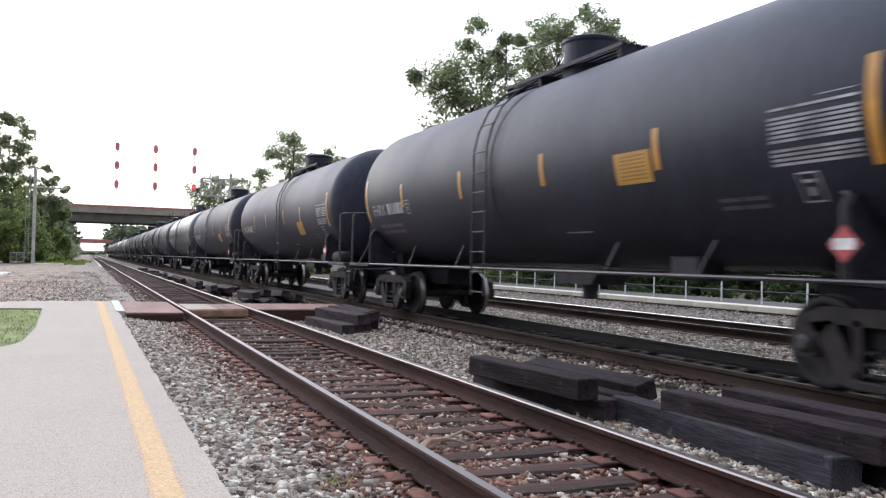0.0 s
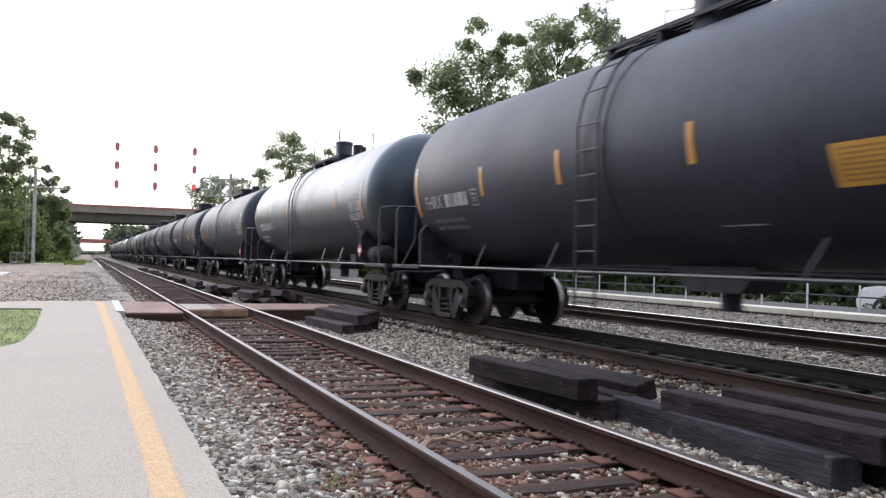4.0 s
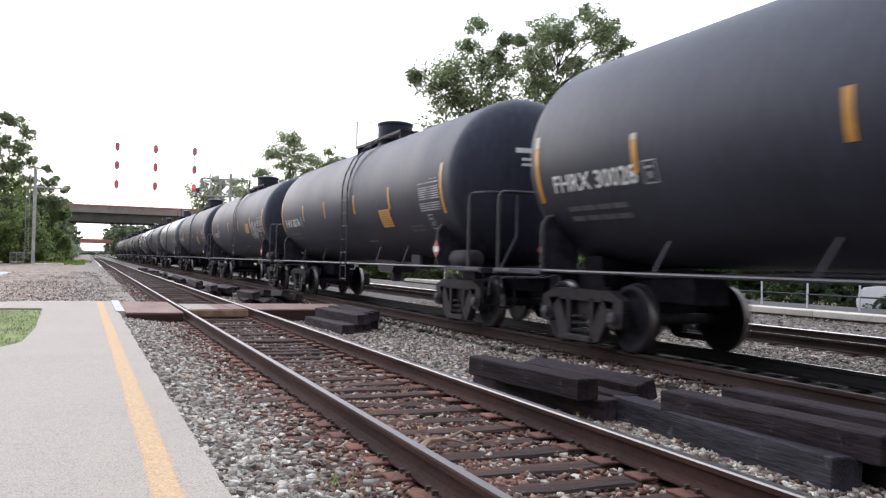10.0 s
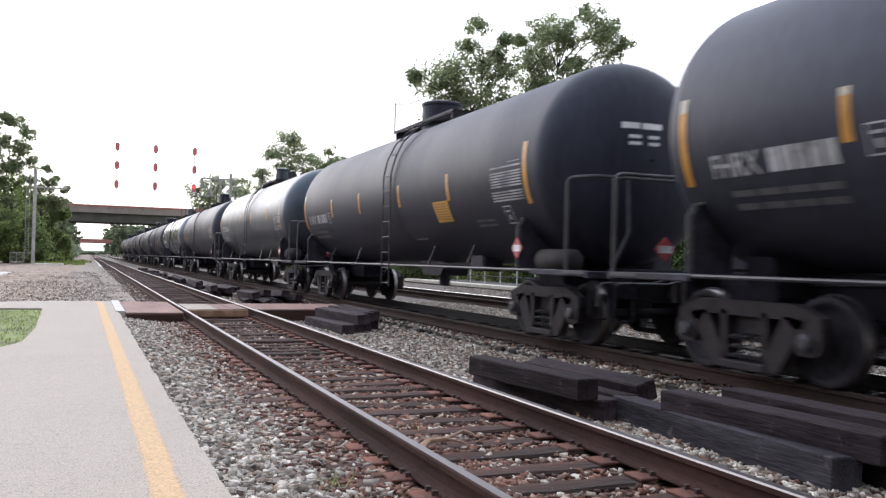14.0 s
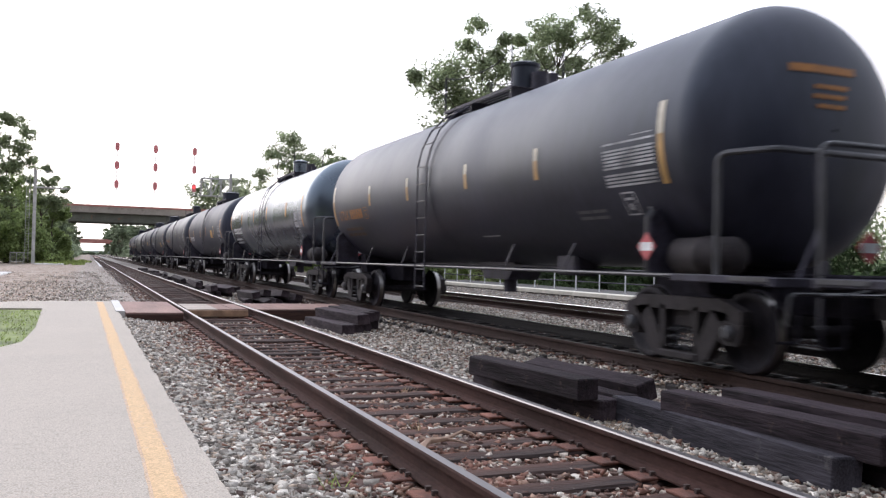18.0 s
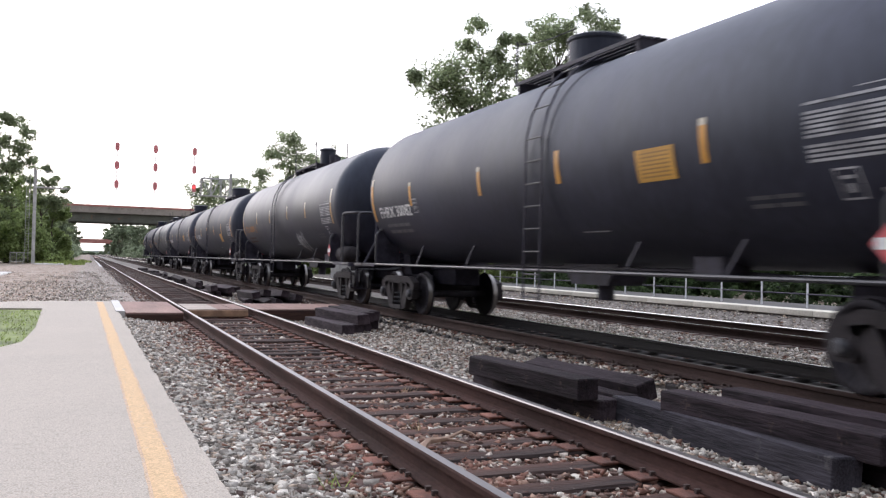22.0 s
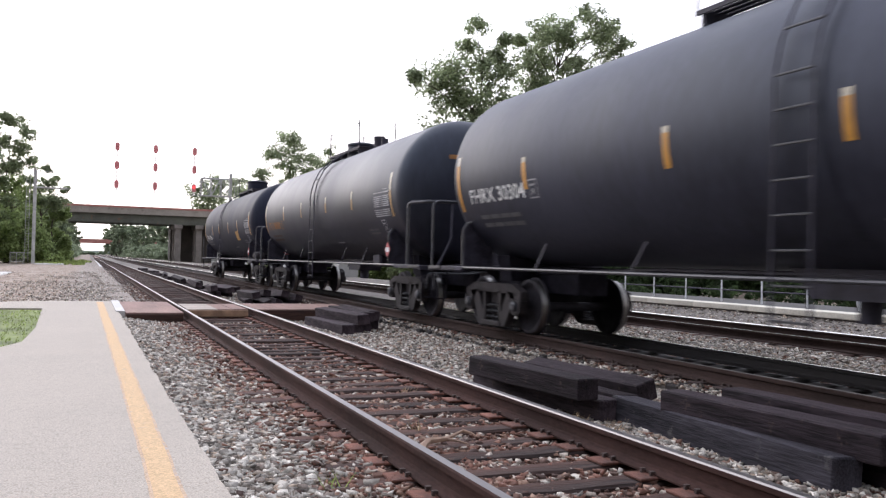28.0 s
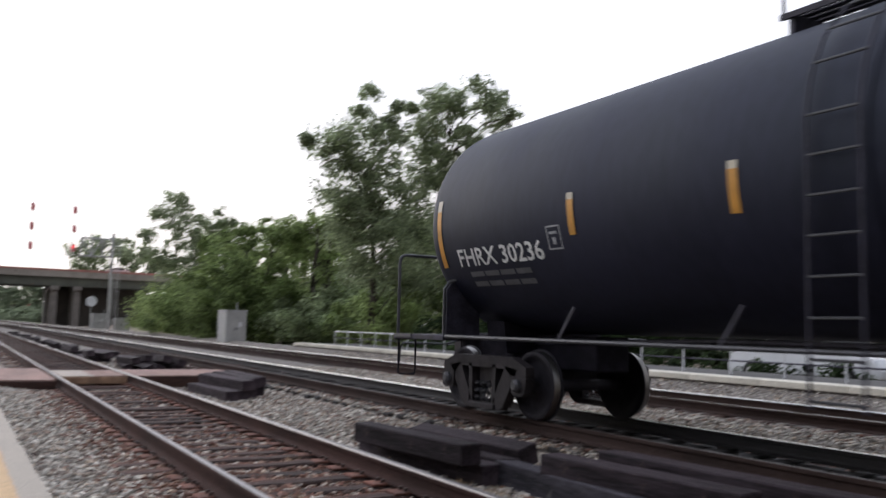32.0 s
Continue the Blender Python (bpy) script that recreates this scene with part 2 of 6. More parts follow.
M = {
    "tank_black": mat("tank_black", (0.0335, 0.0335, 0.0490), 0.50, vary=0.3, scale=0.7, fine=9, bump=0.03, stretch=(1, 1, 0.35), random_tone=0.12, spec=0.5, ior=1.35),
    "tank_navy": mat("tank_navy", (0.0165, 0.0160, 0.0300), 0.58, vary=0.3, scale=0.7, fine=9, bump=0.03, stretch=(1, 1, 0.35), spec=0.5, ior=1.32),
    "tank_grey": mat("tank_grey", (0.0190, 0.0200, 0.0300), 0.36, vary=0.3, scale=0.8, fine=7, bump=0.02, stretch=(1, 1, 0.3), random_tone=0.1, spec=0.5, ior=1.85),
    "tank_gloss": mat("tank_gloss", (0.0165, 0.0175, 0.0290), 0.27, vary=0.3, scale=0.8, fine=7, bump=0.012, stretch=(1, 1, 0.3), spec=0.5, ior=2.25),
    "tank_brown": mat("tank_brown", (0.0240, 0.0225, 0.0345), 0.46, vary=0.35, scale=0.9, fine=8, bump=0.04, stretch=(1, 1, 0.3), random_tone=0.2, spec=0.5, ior=1.47),
    "iron": mat("iron", (0.039, 0.036, 0.052), 0.62, spec=0.3, vary=0.45, scale=5, fine=50, bump=0.2, wear=0.06, wear_colour=(0.04, 0.03, 0.025)),
    "truck_iron": mat("truck_iron", (0.0260, 0.0215, 0.0235), 0.75, spec=0.3, vary=0.5, scale=6, fine=60, bump=0.3, wear=0.15, wear_colour=(0.044, 0.033, 0.029)),
    "iron_dark": mat("iron_dark", (0.0200, 0.0180, 0.0245), 0.85, spec=0.1, vary=0.4, scale=6, fine=50, bump=0.2),
    "wheel": mat("wheel", (0.026, 0.023, 0.028), 0.7, metal=0.0, vary=0.4, scale=8, fine=40, bump=0.15, spec=0.2),
    "tread": mat("tread", (0.22, 0.21, 0.20), 0.32, metal=1.0, vary=0.1, scale=20, fine=90, bump=0.0),
    "rod": mat("rod", (0.060, 0.060, 0.067), 0.45, metal=0.2, vary=0.3, scale=3, fine=30, bump=0.05),
    # brighter than the ladder's iron: the rungs' highlight is put into the colour
    "rung": mat("rung", (0.050, 0.050, 0.056), 0.5, metal=0.1, vary=0.3, scale=8, fine=40, bump=0.05),
    "stripe": mat("stripe", (0.56, 0.26, 0.035), 0.4, vary=0.2, scale=4, fine=30, bump=0.05),
    "stripe_white": mat("stripe_white", (0.52, 0.46, 0.35), 0.4, vary=0.2, scale=4, fine=30, bump=0.05),
    "stripe_tan": mat("stripe_tan", (0.42, 0.24, 0.075), 0.45, vary=0.25, scale=4, fine=30, bump=0.05),
    "panel_yellow": mat("panel_yellow", (0.52, 0.27, 0.045), 0.55, vary=0.15, scale=3, fine=25, bump=0.03),
    "faint_print": mat("faint_print", (0.07, 0.04, 0.02), 0.6, vary=0.2, bump=0),
    "panel_bar": mat("panel_bar", (0.30, 0.16, 0.04), 0.6, vary=0.1, bump=0),
    "white_paint": mat("white_paint", (0.68, 0.68, 0.68), 0.6, vary=0.25, scale=3, fine=40, bump=0.02),
    "grey_paint": mat("grey_paint", (0.09, 0.09, 0.10), 0.6, vary=0.25, scale=3, fine=40, bump=0.02),
    "chalk": mat("chalk", (0.33, 0.33, 0.35), 0.7, vary=0.5, scale=2.5, fine=14, bump=0.02),
    "orange_paint": mat("orange_paint", (0.27, 0.11, 0.022), 0.6, vary=0.25, scale=3, fine=40, bump=0.02),
    "red_sign": mat("red_sign", (0.44, 0.07, 0.08), 0.5, vary=0.15, scale=6, fine=30, bump=0.02),
    "rail_rust": mat("rail_rust", (0.060, 0.032, 0.027), 0.88, spec=0.15, vary=0.35, scale=3, fine=50, bump=0.15, stretch=(1, 0.3, 1)),
    "rail_head": mat("rail_head", (0.23, 0.215, 0.21), 0.42, metal=1.0, vary=0.15, scale=2, fine=60, bump=0.0, stretch=(1, 0.05, 1)),
    # near rail under the train: the tank's dark reflection is in this head colour
    "rail_dull": mat("rail_dull", (0.075, 0.060, 0.054), 0.6, metal=0.6, vary=0.3, scale=2, fine=60, bump=0.05, stretch=(1, 0.05, 1)),
    "rail_bright": mat("rail_bright", (0.56, 0.55, 0.54), 0.20, metal=1.0, vary=0.12, scale=2, fine=60, bump=0.0, stretch=(1, 0.05, 1)),
    # bed and ties under the train: oil stain plus the cars' shade in the colour
    "ballast_oil_shade": mat("ballast_oil_shade", (0.023, 0.0195, 0.0190), 0.8, vary=0.5, scale=9, fine=26, bump=1.0),
    "tie": mat("tie", (0.052, 0.0245, 0.0175), 0.9, vary=0.6, scale=5, fine=45, bump=1.0, stretch=(0.12, 1, 1), random_tone=0.35),
    "tie_oil_shade": mat("tie_oil_shade", (0.019, 0.0155, 0.015), 0.85, vary=0.5, scale=5, fine=60, bump=0.7, stretch=(0.12, 1, 1), random_tone=0.3),
    # far rail under the train: its shade is put into the web colour
    "rail_shade": mat("rail_shade", (0.014, 0.0115, 0.0115), 0.8, vary=0.35, scale=3, fine=50, bump=0.15, stretch=(1, 0.3, 1)),
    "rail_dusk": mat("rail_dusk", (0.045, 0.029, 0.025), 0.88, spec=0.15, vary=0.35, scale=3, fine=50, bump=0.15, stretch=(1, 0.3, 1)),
    "new_tie": mat("new_tie", (0.041, 0.0305, 0.0355), 0.8, spec=0.15, vary=0.65, scale=5, fine=55, bump=0.9, stretch=(1, 0.10, 1), random_tone=0.4, wear=0.10, wear_colour=(0.075, 0.052, 0.045)),
    "plate": mat("plate", (0.150, 0.060, 0.040), 0.85, vary=0.4, scale=10, fine=80, bump=0.3, random_tone=0.3),
    "spike": mat("spike", (0.06, 0.04, 0.035), 0.7, vary=0.3, scale=20, fine=80, bump=0.1),
    "ballast": mat("ballast", (0.17, 0.150, 0.130), 0.9, vary=0.5, scale=9, fine=26, bump=1.0, dark=(0.062, 0.053, 0.046)),
    "ballast_rust": mat("ballast_rust", (0.150, 0.076, 0.052), 0.9, vary=0.5, scale=9, fine=26, bump=1.0, dark=(0.050, 0.030, 0.024)),
    "concrete": mat("concrete", (0.462, 0.405, 0.340), 0.9, vary=0.24, scale=0.8, fine=95, bump=0.35, grain=True),
    "concrete_old": mat("concrete_old", (0.34, 0.32, 0.30), 0.85, vary=0.25, scale=1.0, fine=40, bump=0.2, wear=0.08, wear_colour=(0.22, 0.2, 0.18)),
    "line_yellow": mat("line_yellow", (0.65, 0.445, 0.25), 0.85, vary=0.17, scale=3.5, fine=95, bump=0.3, grain=True, wear=0.08, wear_colour=(0.47, 0.42, 0.37)),
    "plank": mat("plank", (0.27, 0.165, 0.135), 0.85, vary=0.3, scale=2, fine=40, bump=0.3, stretch=(1, 0.15, 1), random_tone=0.08),
    "plank_pale": mat("plank_pale", (0.45, 0.375, 0.315), 0.8, vary=0.2, scale=3, fine=40, bump=0.3, stretch=(0.15, 1, 1), random_tone=0.15),
    "bridge_steel": mat("bridge_steel", (0.10, 0.105, 0.085), 0.7, vary=0.3, scale=0.5, fine=6, bump=0.1, wear=0.06),
    "bridge_red": mat("bridge_red", (0.42, 0.19, 0.16), 0.8, vary=0.3, scale=0.6, fine=6, bump=0.1),
    "galv": mat("galv", (0.45, 0.45, 0.44), 0.5, metal=0.5, vary=0.2, scale=2, fine=20, bump=0.05),
    "cabinet": mat("cabinet", (0.40, 0.40, 0.39), 0.5, metal=0.25, vary=0.15, scale=1.5, fine=25, bump=0.03),
    "signal_red": mat("signal_red", (0.68, 0.23, 0.24), 0.6, vary=0.2, scale=3, fine=20, bump=0.0),
    "lamp_red": glow("lamp_red", (1.0, 0.05, 0.05), 3.0),
    "lens": mat("lens", (0.62, 0.22, 0.22), 0.2, vary=0.1, bump=0),
    "bark": mat("bark", (0.07, 0.055, 0.045), 0.9, vary=0.4, scale=3, fine=20, bump=0.6, stretch=(1, 1, 0.2)),
    "haze_wood": mat("haze_wood", (0.13, 0.16, 0.15), 0.95, vary=0.25, scale=0.02, fine=0.2, bump=0.0),
    "leaf_a": leaf_mat("leaf_a", (0.27, 0.325, 0.185)),
    "leaf_b": leaf_mat("leaf_b", (0.275, 0.345, 0.145)),
    "leaf_scrub": leaf_mat("leaf_scrub", (0.195, 0.255, 0.100)),
    "leaf_c": leaf_mat("leaf_c", (0.32, 0.37, 0.23)),
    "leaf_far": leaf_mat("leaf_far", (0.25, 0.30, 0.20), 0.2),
    "parapet": mat("parapet", (0.30, 0.27, 0.235), 0.85, vary=0.2, scale=0.4, fine=5, bump=0.1, wear=0.1, wear_colour=(0.2, 0.17, 0.14)),
    "dry_wood": mat("dry_wood", (0.33, 0.22, 0.155), 0.85, vary=0.25, scale=8, fine=60, bump=0.3),
    "dry_grass": leaf_mat("dry_grass", (0.30, 0.22, 0.14)),
    "grass": leaf_mat("grass", (0.225, 0.28, 0.09)),
    "soil": mat("soil", (0.25, 0.195, 0.15), 0.95, vary=0.4, scale=0.5, fine=6, bump=0.6, wear=0.3, wear_colour=(0.34, 0.30, 0.26)),
    "slab_pale": mat("slab_pale", (0.60, 0.58, 0.55), 0.8, vary=0.15, scale=1.5, fine=20, bump=0.1),
    "timber_cut": mat("timber_cut", (0.34, 0.215, 0.135), 0.85, vary=0.3, scale=5, fine=50, bump=0.3),
    # the shade below the deck is put into this base colour
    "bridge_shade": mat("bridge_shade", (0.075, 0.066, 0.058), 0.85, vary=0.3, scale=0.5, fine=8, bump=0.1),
    "pier": mat("pier", (0.19, 0.172, 0.155), 0.85, vary=0.25, scale=0.8, fine=10, bump=0.1),
    "line_faded": mat("line_faded", (0.575, 0.41, 0.28), 0.88, vary=0.26, scale=3, fine=95, bump=0.35, grain=True, wear=0.3, wear_colour=(0.46, 0.415, 0.385)),
    "tie_grey": mat("tie_grey", (0.046, 0.042, 0.050), 0.85, vary=0.65, scale=3, fine=55, bump=0.9, stretch=(1, 0.10, 1), spec=0.15, wear=0.12, wear_colour=(0.085, 0.078, 0.078)),
    "coping": mat("coping", (0.60, 0.56, 0.47), 0.8, vary=0.2, scale=1.2, fine=20, bump=0.1),
    "asphalt": mat("asphalt", (0.07, 0.066, 0.062), 0.9, vary=0.3, scale=1, fine=40, bump=0.3),
    "leaf_dark": leaf_mat("leaf_dark", (0.045, 0.070, 0.030)),
    "faint_spray": mat("faint_spray", (0.085, 0.088, 0.095), 0.7, vary=0.5, scale=2.5, fine=14, bump=0.02),
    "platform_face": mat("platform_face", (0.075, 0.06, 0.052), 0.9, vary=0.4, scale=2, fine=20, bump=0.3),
    "turf": mat("turf", (0.185, 0.22, 0.08), 0.95, vary=0.4, scale=2, fine=30, bump=0.6),
    "car_white": mat("car_white", (0.70, 0.71, 0.72), 0.25, vary=0.04, scale=1, fine=10, bump=0.0),
    "car_red": mat("car_red", (0.66, 0.42, 0.40), 0.3, vary=0.05, scale=1, fine=10, bump=0.0),
    "car_pink": mat("car_pink", (0.72, 0.52, 0.50), 0.3, vary=0.05, scale=1, fine=10, bump=0.0),
    "car_silver": mat("car_silver", (0.35, 0.38, 0.42), 0.28, metal=0.5, vary=0.05, scale=1, fine=10, bump=0.0),
    "glass": mat("glass", (0.02, 0.022, 0.025), 0.08, vary=0.1, bump=0.0, spec=0.9),
    "rubber": mat("rubber", (0.02, 0.02, 0.02), 0.8, vary=0.2, bump=0.1),
}


# the paint of the tanks throws back a cool sheen
for key in ("tank_black", "tank_navy", "tank_grey", "tank_gloss", "tank_brown"):
    M[key].node_tree.nodes["Principled BSDF"].inputs["Specular Tint"].default_value = (0.70, 0.86, 1.0, 1)


def aggregate(m, size=55.0):
    """Exposed aggregate in worn concrete: small pale and dark pebbles with pits between them."""
    n, l = m.node_tree.nodes, m.node_tree.links
    b = n["Principled BSDF"]
    old = b.inputs["Base Color"].links[0].from_socket
    cell = n.new("ShaderNodeTexVoronoi")
    cell.inputs["Scale"].default_value = size
    l.new(n.new("ShaderNodeTexCoord").outputs["Object"], cell.inputs["Vector"])
    tone = n.new("ShaderNodeValToRGB")
    e = tone.color_ramp.elements
    e[0].position, e[0].color = 0.06, (0.42, 0.40, 0.38, 1)
    e[1].position, e[1].color = 0.95, (1.30, 1.29, 1.27, 1)
    e.new(0.22).color = (0.90, 0.88, 0.86, 1)
    e.new(0.75).color = (1.05, 1.05, 1.05, 1)
    split = n.new("ShaderNodeSeparateColor")
    l.new(cell.outputs["Color"], split.inputs[0])
    l.new(split.outputs[0], tone.inputs[0])
    mul = n.new("ShaderNodeMixRGB")
    mul.blend_type, mul.inputs["Fac"].default_value = "MULTIPLY", 0.24
    l.new(old, mul.inputs["Color1"])
    l.new(tone.outputs[0], mul.inputs["Color2"])
    l.new(mul.outputs[0], b.inputs["Base Color"])


for key in ("concrete", "line_yellow", "line_faded"):
    aggregate(M[key])


def stone_mat(name, tones):
    """Crushed stone: every loose piece takes one of several tones."""
    m = mat(name, (0.3, 0.3, 0.3), 0.9, vary=0.2, scale=25, fine=110, bump=0.4)
    n, l = m.node_tree.nodes, m.node_tree.links
    b = n["Principled BSDF"]
    old = b.inputs["Base Color"].links[0].from_socket
    pick = n.new("ShaderNodeValToRGB")
    pick.color_ramp.interpolation = "CONSTANT"
    e = pick.color_ramp.elements
    while len(e) < len(tones):
        e.new(0.5)
    for i, t in enumerate(tones):
        e[i].position, e[i].color = i / len(tones), (*t, 1)
    l.new(n.new("ShaderNodeNewGeometry").outputs["Random Per Island"], pick.inputs[0])
    mul = n.new("ShaderNodeMixRGB")
    mul.blend_type, mul.inputs["Fac"].default_value = "MULTIPLY", 1.0
    gain = n.new("ShaderNodeMixRGB")
    gain.blend_type, gain.inputs["Fac"].default_value = "MULTIPLY", 1.0
    gain.inputs["Color2"].default_value = (4.05, 4.05, 4.05, 1)
    l.new(old, gain.inputs["Color1"])
    l.new(gain.outputs[0], mul.inputs["Color1"])
    l.new(pick.outputs[0], mul.inputs["Color2"])
    l.new(mul.outputs[0], b.inputs["Base Color"])
    return m


M["stone"] = stone_mat("stone", [(0.19, 0.168, 0.142), (0.34, 0.305, 0.262), (0.48, 0.435, 0.375), (0.27, 0.222, 0.180), (0.40, 0.372, 0.325), (0.37, 0.285, 0.215), (0.60, 0.55, 0.48), (0.125, 0.110, 0.094), (0.29, 0.268, 0.235), (0.16, 0.128, 0.105)])
M["stone_rust"] = stone_mat("stone_rust", [(0.105, 0.053, 0.037), (0.175, 0.080, 0.056), (0.25, 0.155, 0.110), (0.12, 0.075, 0.058), (0.42, 0.36, 0.30), (0.20, 0.098, 0.068), (0.06, 0.034, 0.027), (0.14, 0.067, 0.045)])


def patchy(name, near, far, x0, x1):
    """One ground surface that thins out across x into another, in ragged patches."""
    m = M[near].copy()
    m.name = name
    n, l = m.node_tree.nodes, m.node_tree.links
    b = n["Principled BSDF"]
    first = b.inputs["Base Color"].links[0].from_socket
    co = n.new("ShaderNodeTexCoord")
    sep, fac = n.new("ShaderNodeSeparateXYZ"), n.new("ShaderNodeMapRange")
    l.new(co.outputs["Object"], sep.inputs[0])
    fac.inputs["From Min"].default_value, fac.inputs["From Max"].default_value = x0, x1
    l.new(sep.outputs["X"], fac.inputs[0])
    patch = n.new("ShaderNodeTexNoise")
    patch.inputs["Scale"].default_value, patch.inputs["Detail"].default_value, patch.inputs["Roughness"].default_value = 0.7, 6, 0.7
    l.new(co.outputs["Object"], patch.inputs[0])
    add = n.new("ShaderNodeMath")
    l.new(fac.outputs[0], add.inputs[0])
    l.new(patch.outputs[0], add.inputs[1])
    cut = n.new("ShaderNodeMapRange")
    cut.inputs["From Min"].default_value, cut.inputs["From Max"].default_value = 0.85, 1.15
    l.new(add.outputs[0], cut.inputs[0])
    tone = n.new("ShaderNodeTexNoise")
    tone.inputs["Scale"].default_value, tone.inputs["Detail"].default_value = 2.2, 7
    l.new(co.outputs["Object"], tone.inputs[0])
    ramp = n.new("ShaderNodeValToRGB")
    ramp.color_ramp.elements[0].position, ramp.color_ramp.elements[1].position = 0.35, 0.65
    ramp.color_ramp.elements[0].color, ramp.color_ramp.elements[1].color = (*far[0], 1), (*far[1], 1)
    l.new(tone.outputs[0], ramp.inputs[0])
    mix = n.new("ShaderNodeMixRGB")
    l.new(cut.outputs[0], mix.inputs["Fac"])
    l.new(first, mix.inputs["Color1"])
    l.new(ramp.outputs[0], mix.inputs["Color2"])
    l.new(mix.outputs[0], b.inputs["Base Color"])
    return m


M["gravel_pale"] = mat("gravel_pale", (0.31, 0.262, 0.222), 0.92, vary=0.4, scale=7, fine=24, bump=0.8, dark=(0.13, 0.105, 0.088))
M["verge"] = patchy("verge", "gravel_pale", ((0.17, 0.115, 0.08), (0.44, 0.355, 0.285)), -2.0, -5.0)


# ---- mesh helpers ----
def mesh_from(name, bm, *mats, smooth=False):
    me = bpy.data.meshes.new(name)
    bm.normal_update()
    bm.to_mesh(me)
    bm.free()
    for m in mats:
        me.materials.append(M[m])
    if smooth:
        me.polygons.foreach_set("use_smooth", [True] * len(me.polygons))
    return me


def part(name, bm, material, parent, label="", smooth=False):
    mats = (material,) if isinstance(material, str) else material
    me = bm if isinstance(bm, bpy.types.Mesh) else mesh_from(name, bm, *mats, smooth=smooth)
    ob = new(name, me)
    ob.parent = parent
    return tagged(ob, label)


def box(x0, x1, y0, y1, z0, z1, bevel=0.0, bm=None, slot=0):
    bm = bm or bmesh.new()
    r = bmesh.ops.create_cube(bm, size=1, matrix=Matrix.LocRotScale(((x0 + x1) / 2, (y0 + y1) / 2, (z0 + z1) / 2), None, (x1 - x0, y1 - y0, z1 - z0)))
    faces = {f for v in r["verts"] for f in v.link_faces}
    for f in faces:
        f.material_index = slot
    if bevel:
        bmesh.ops.bevel(bm, geom=list({e for f in faces for e in f.edges}), offset=bevel, segments=1, affect="EDGES")
    return bm


def rod(a, b, r, seg=8, bm=None, r2=None):
    bm = bm or bmesh.new()
    a, b = Vector(a), Vector(b)
    d = b - a
    m = Matrix.Translation((a + b) / 2) @ d.to_track_quat("Z", "Y").to_matrix().to_4x4()
    bmesh.ops.create_cone(bm, cap_ends=True, segments=seg, radius1=r, radius2=r if r2 is None else r2, depth=d.length, matrix=m)
    return bm


def tube(points, r, seg=8, bm=None):
    bm = bm or bmesh.new()
    for a, b in zip(points, points[1:]):
        rod(a, b, r, seg, bm)
    for p in points[1:-1]:
        bmesh.ops.create_icosphere(bm, subdivisions=1, radius=r * 1.02, matrix=Matrix.Translation(p))
    return bm


def bent(points, radius=0.12, steps=4):
    """A polyline with its corners rounded."""
    pts = [Vector(p) for p in points]
    out = [pts[0]]
    for a, b, c in zip(pts, pts[1:], pts[2:]):
        u, v = (a - b).normalized() * radius, (c - b).normalized() * radius
        for i in range(steps + 1):
            s = i / steps
            out.append((b + u) * (1 - s) ** 2 + b * 2 * s * (1 - s) + (b + v) * s ** 2)
    return out + [pts[-1]]


def lathe(profile, seg=32, axis="y", caps=False):
    """Turns (along, radius) pairs about an axis."""
    bm = bmesh.new()
    rings = []
    for s, r in profile:
        ring = []
        for i in range(seg):
            a = 2 * math.pi * i / seg
            c, d = r * math.cos(a), r * math.sin(a)
            ring.append(bm.verts.new({"y": (c, s, d), "x": (s, c, d), "z": (c, d, s)}[axis]))
        rings.append(ring)
    for p, q in zip(rings, rings[1:]):
        for i in range(seg):
            bm.faces.new((p[i], p[(i + 1) % seg], q[(i + 1) % seg], q[i]))
    if caps:
        bm.faces.new(rings[0])
        bm.faces.new(rings[-1])
    bmesh.ops.recalc_face_normals(bm, faces=bm.faces)
    return bm


def extrude(outline, axis, a, b, bm=None):
    """A closed outline of two coordinates, drawn out along an axis from a to b."""
    bm = bm or bmesh.new()

    def at(u, v, s):
        return {"x": (s, u, v), "y": (u, s, v), "z": (u, v, s)}[axis]
    p, q = ([bm.verts.new(at(u, v, s)) for u, v in outline] for s in (a, b))
    n = len(outline)
    sides = [bm.faces.new((p[i], p[(i + 1) % n], q[(i + 1) % n], q[i])) for i in range(n)]
    ends = [bm.faces.new(p), bm.faces.new(q)]
    bmesh.ops.recalc_face_normals(bm, faces=sides + ends)
    return bm


def soup(name, verts, faces, *mats, slots=None):
    """A mesh from computed arrays."""
    me = bpy.data.meshes.new(name)
    me.from_pydata(verts, [], faces)
    for m in mats:
        me.materials.append(M[m])
    if slots is not None:
        me.polygons.foreach_set("material_index", slots)
    return me


def empty(name, loc=(0, 0, 0), rz=0.0):
    ob = new(name)
    ob.empty_display_size = 0.2
    ob.matrix_basis = pose(*loc, 0, 0, rz)
    return ob


rng = np.random.default_rng(7)
TRACKS = (0.0, 4.85, 9.67)
GAUGE = 0.7525


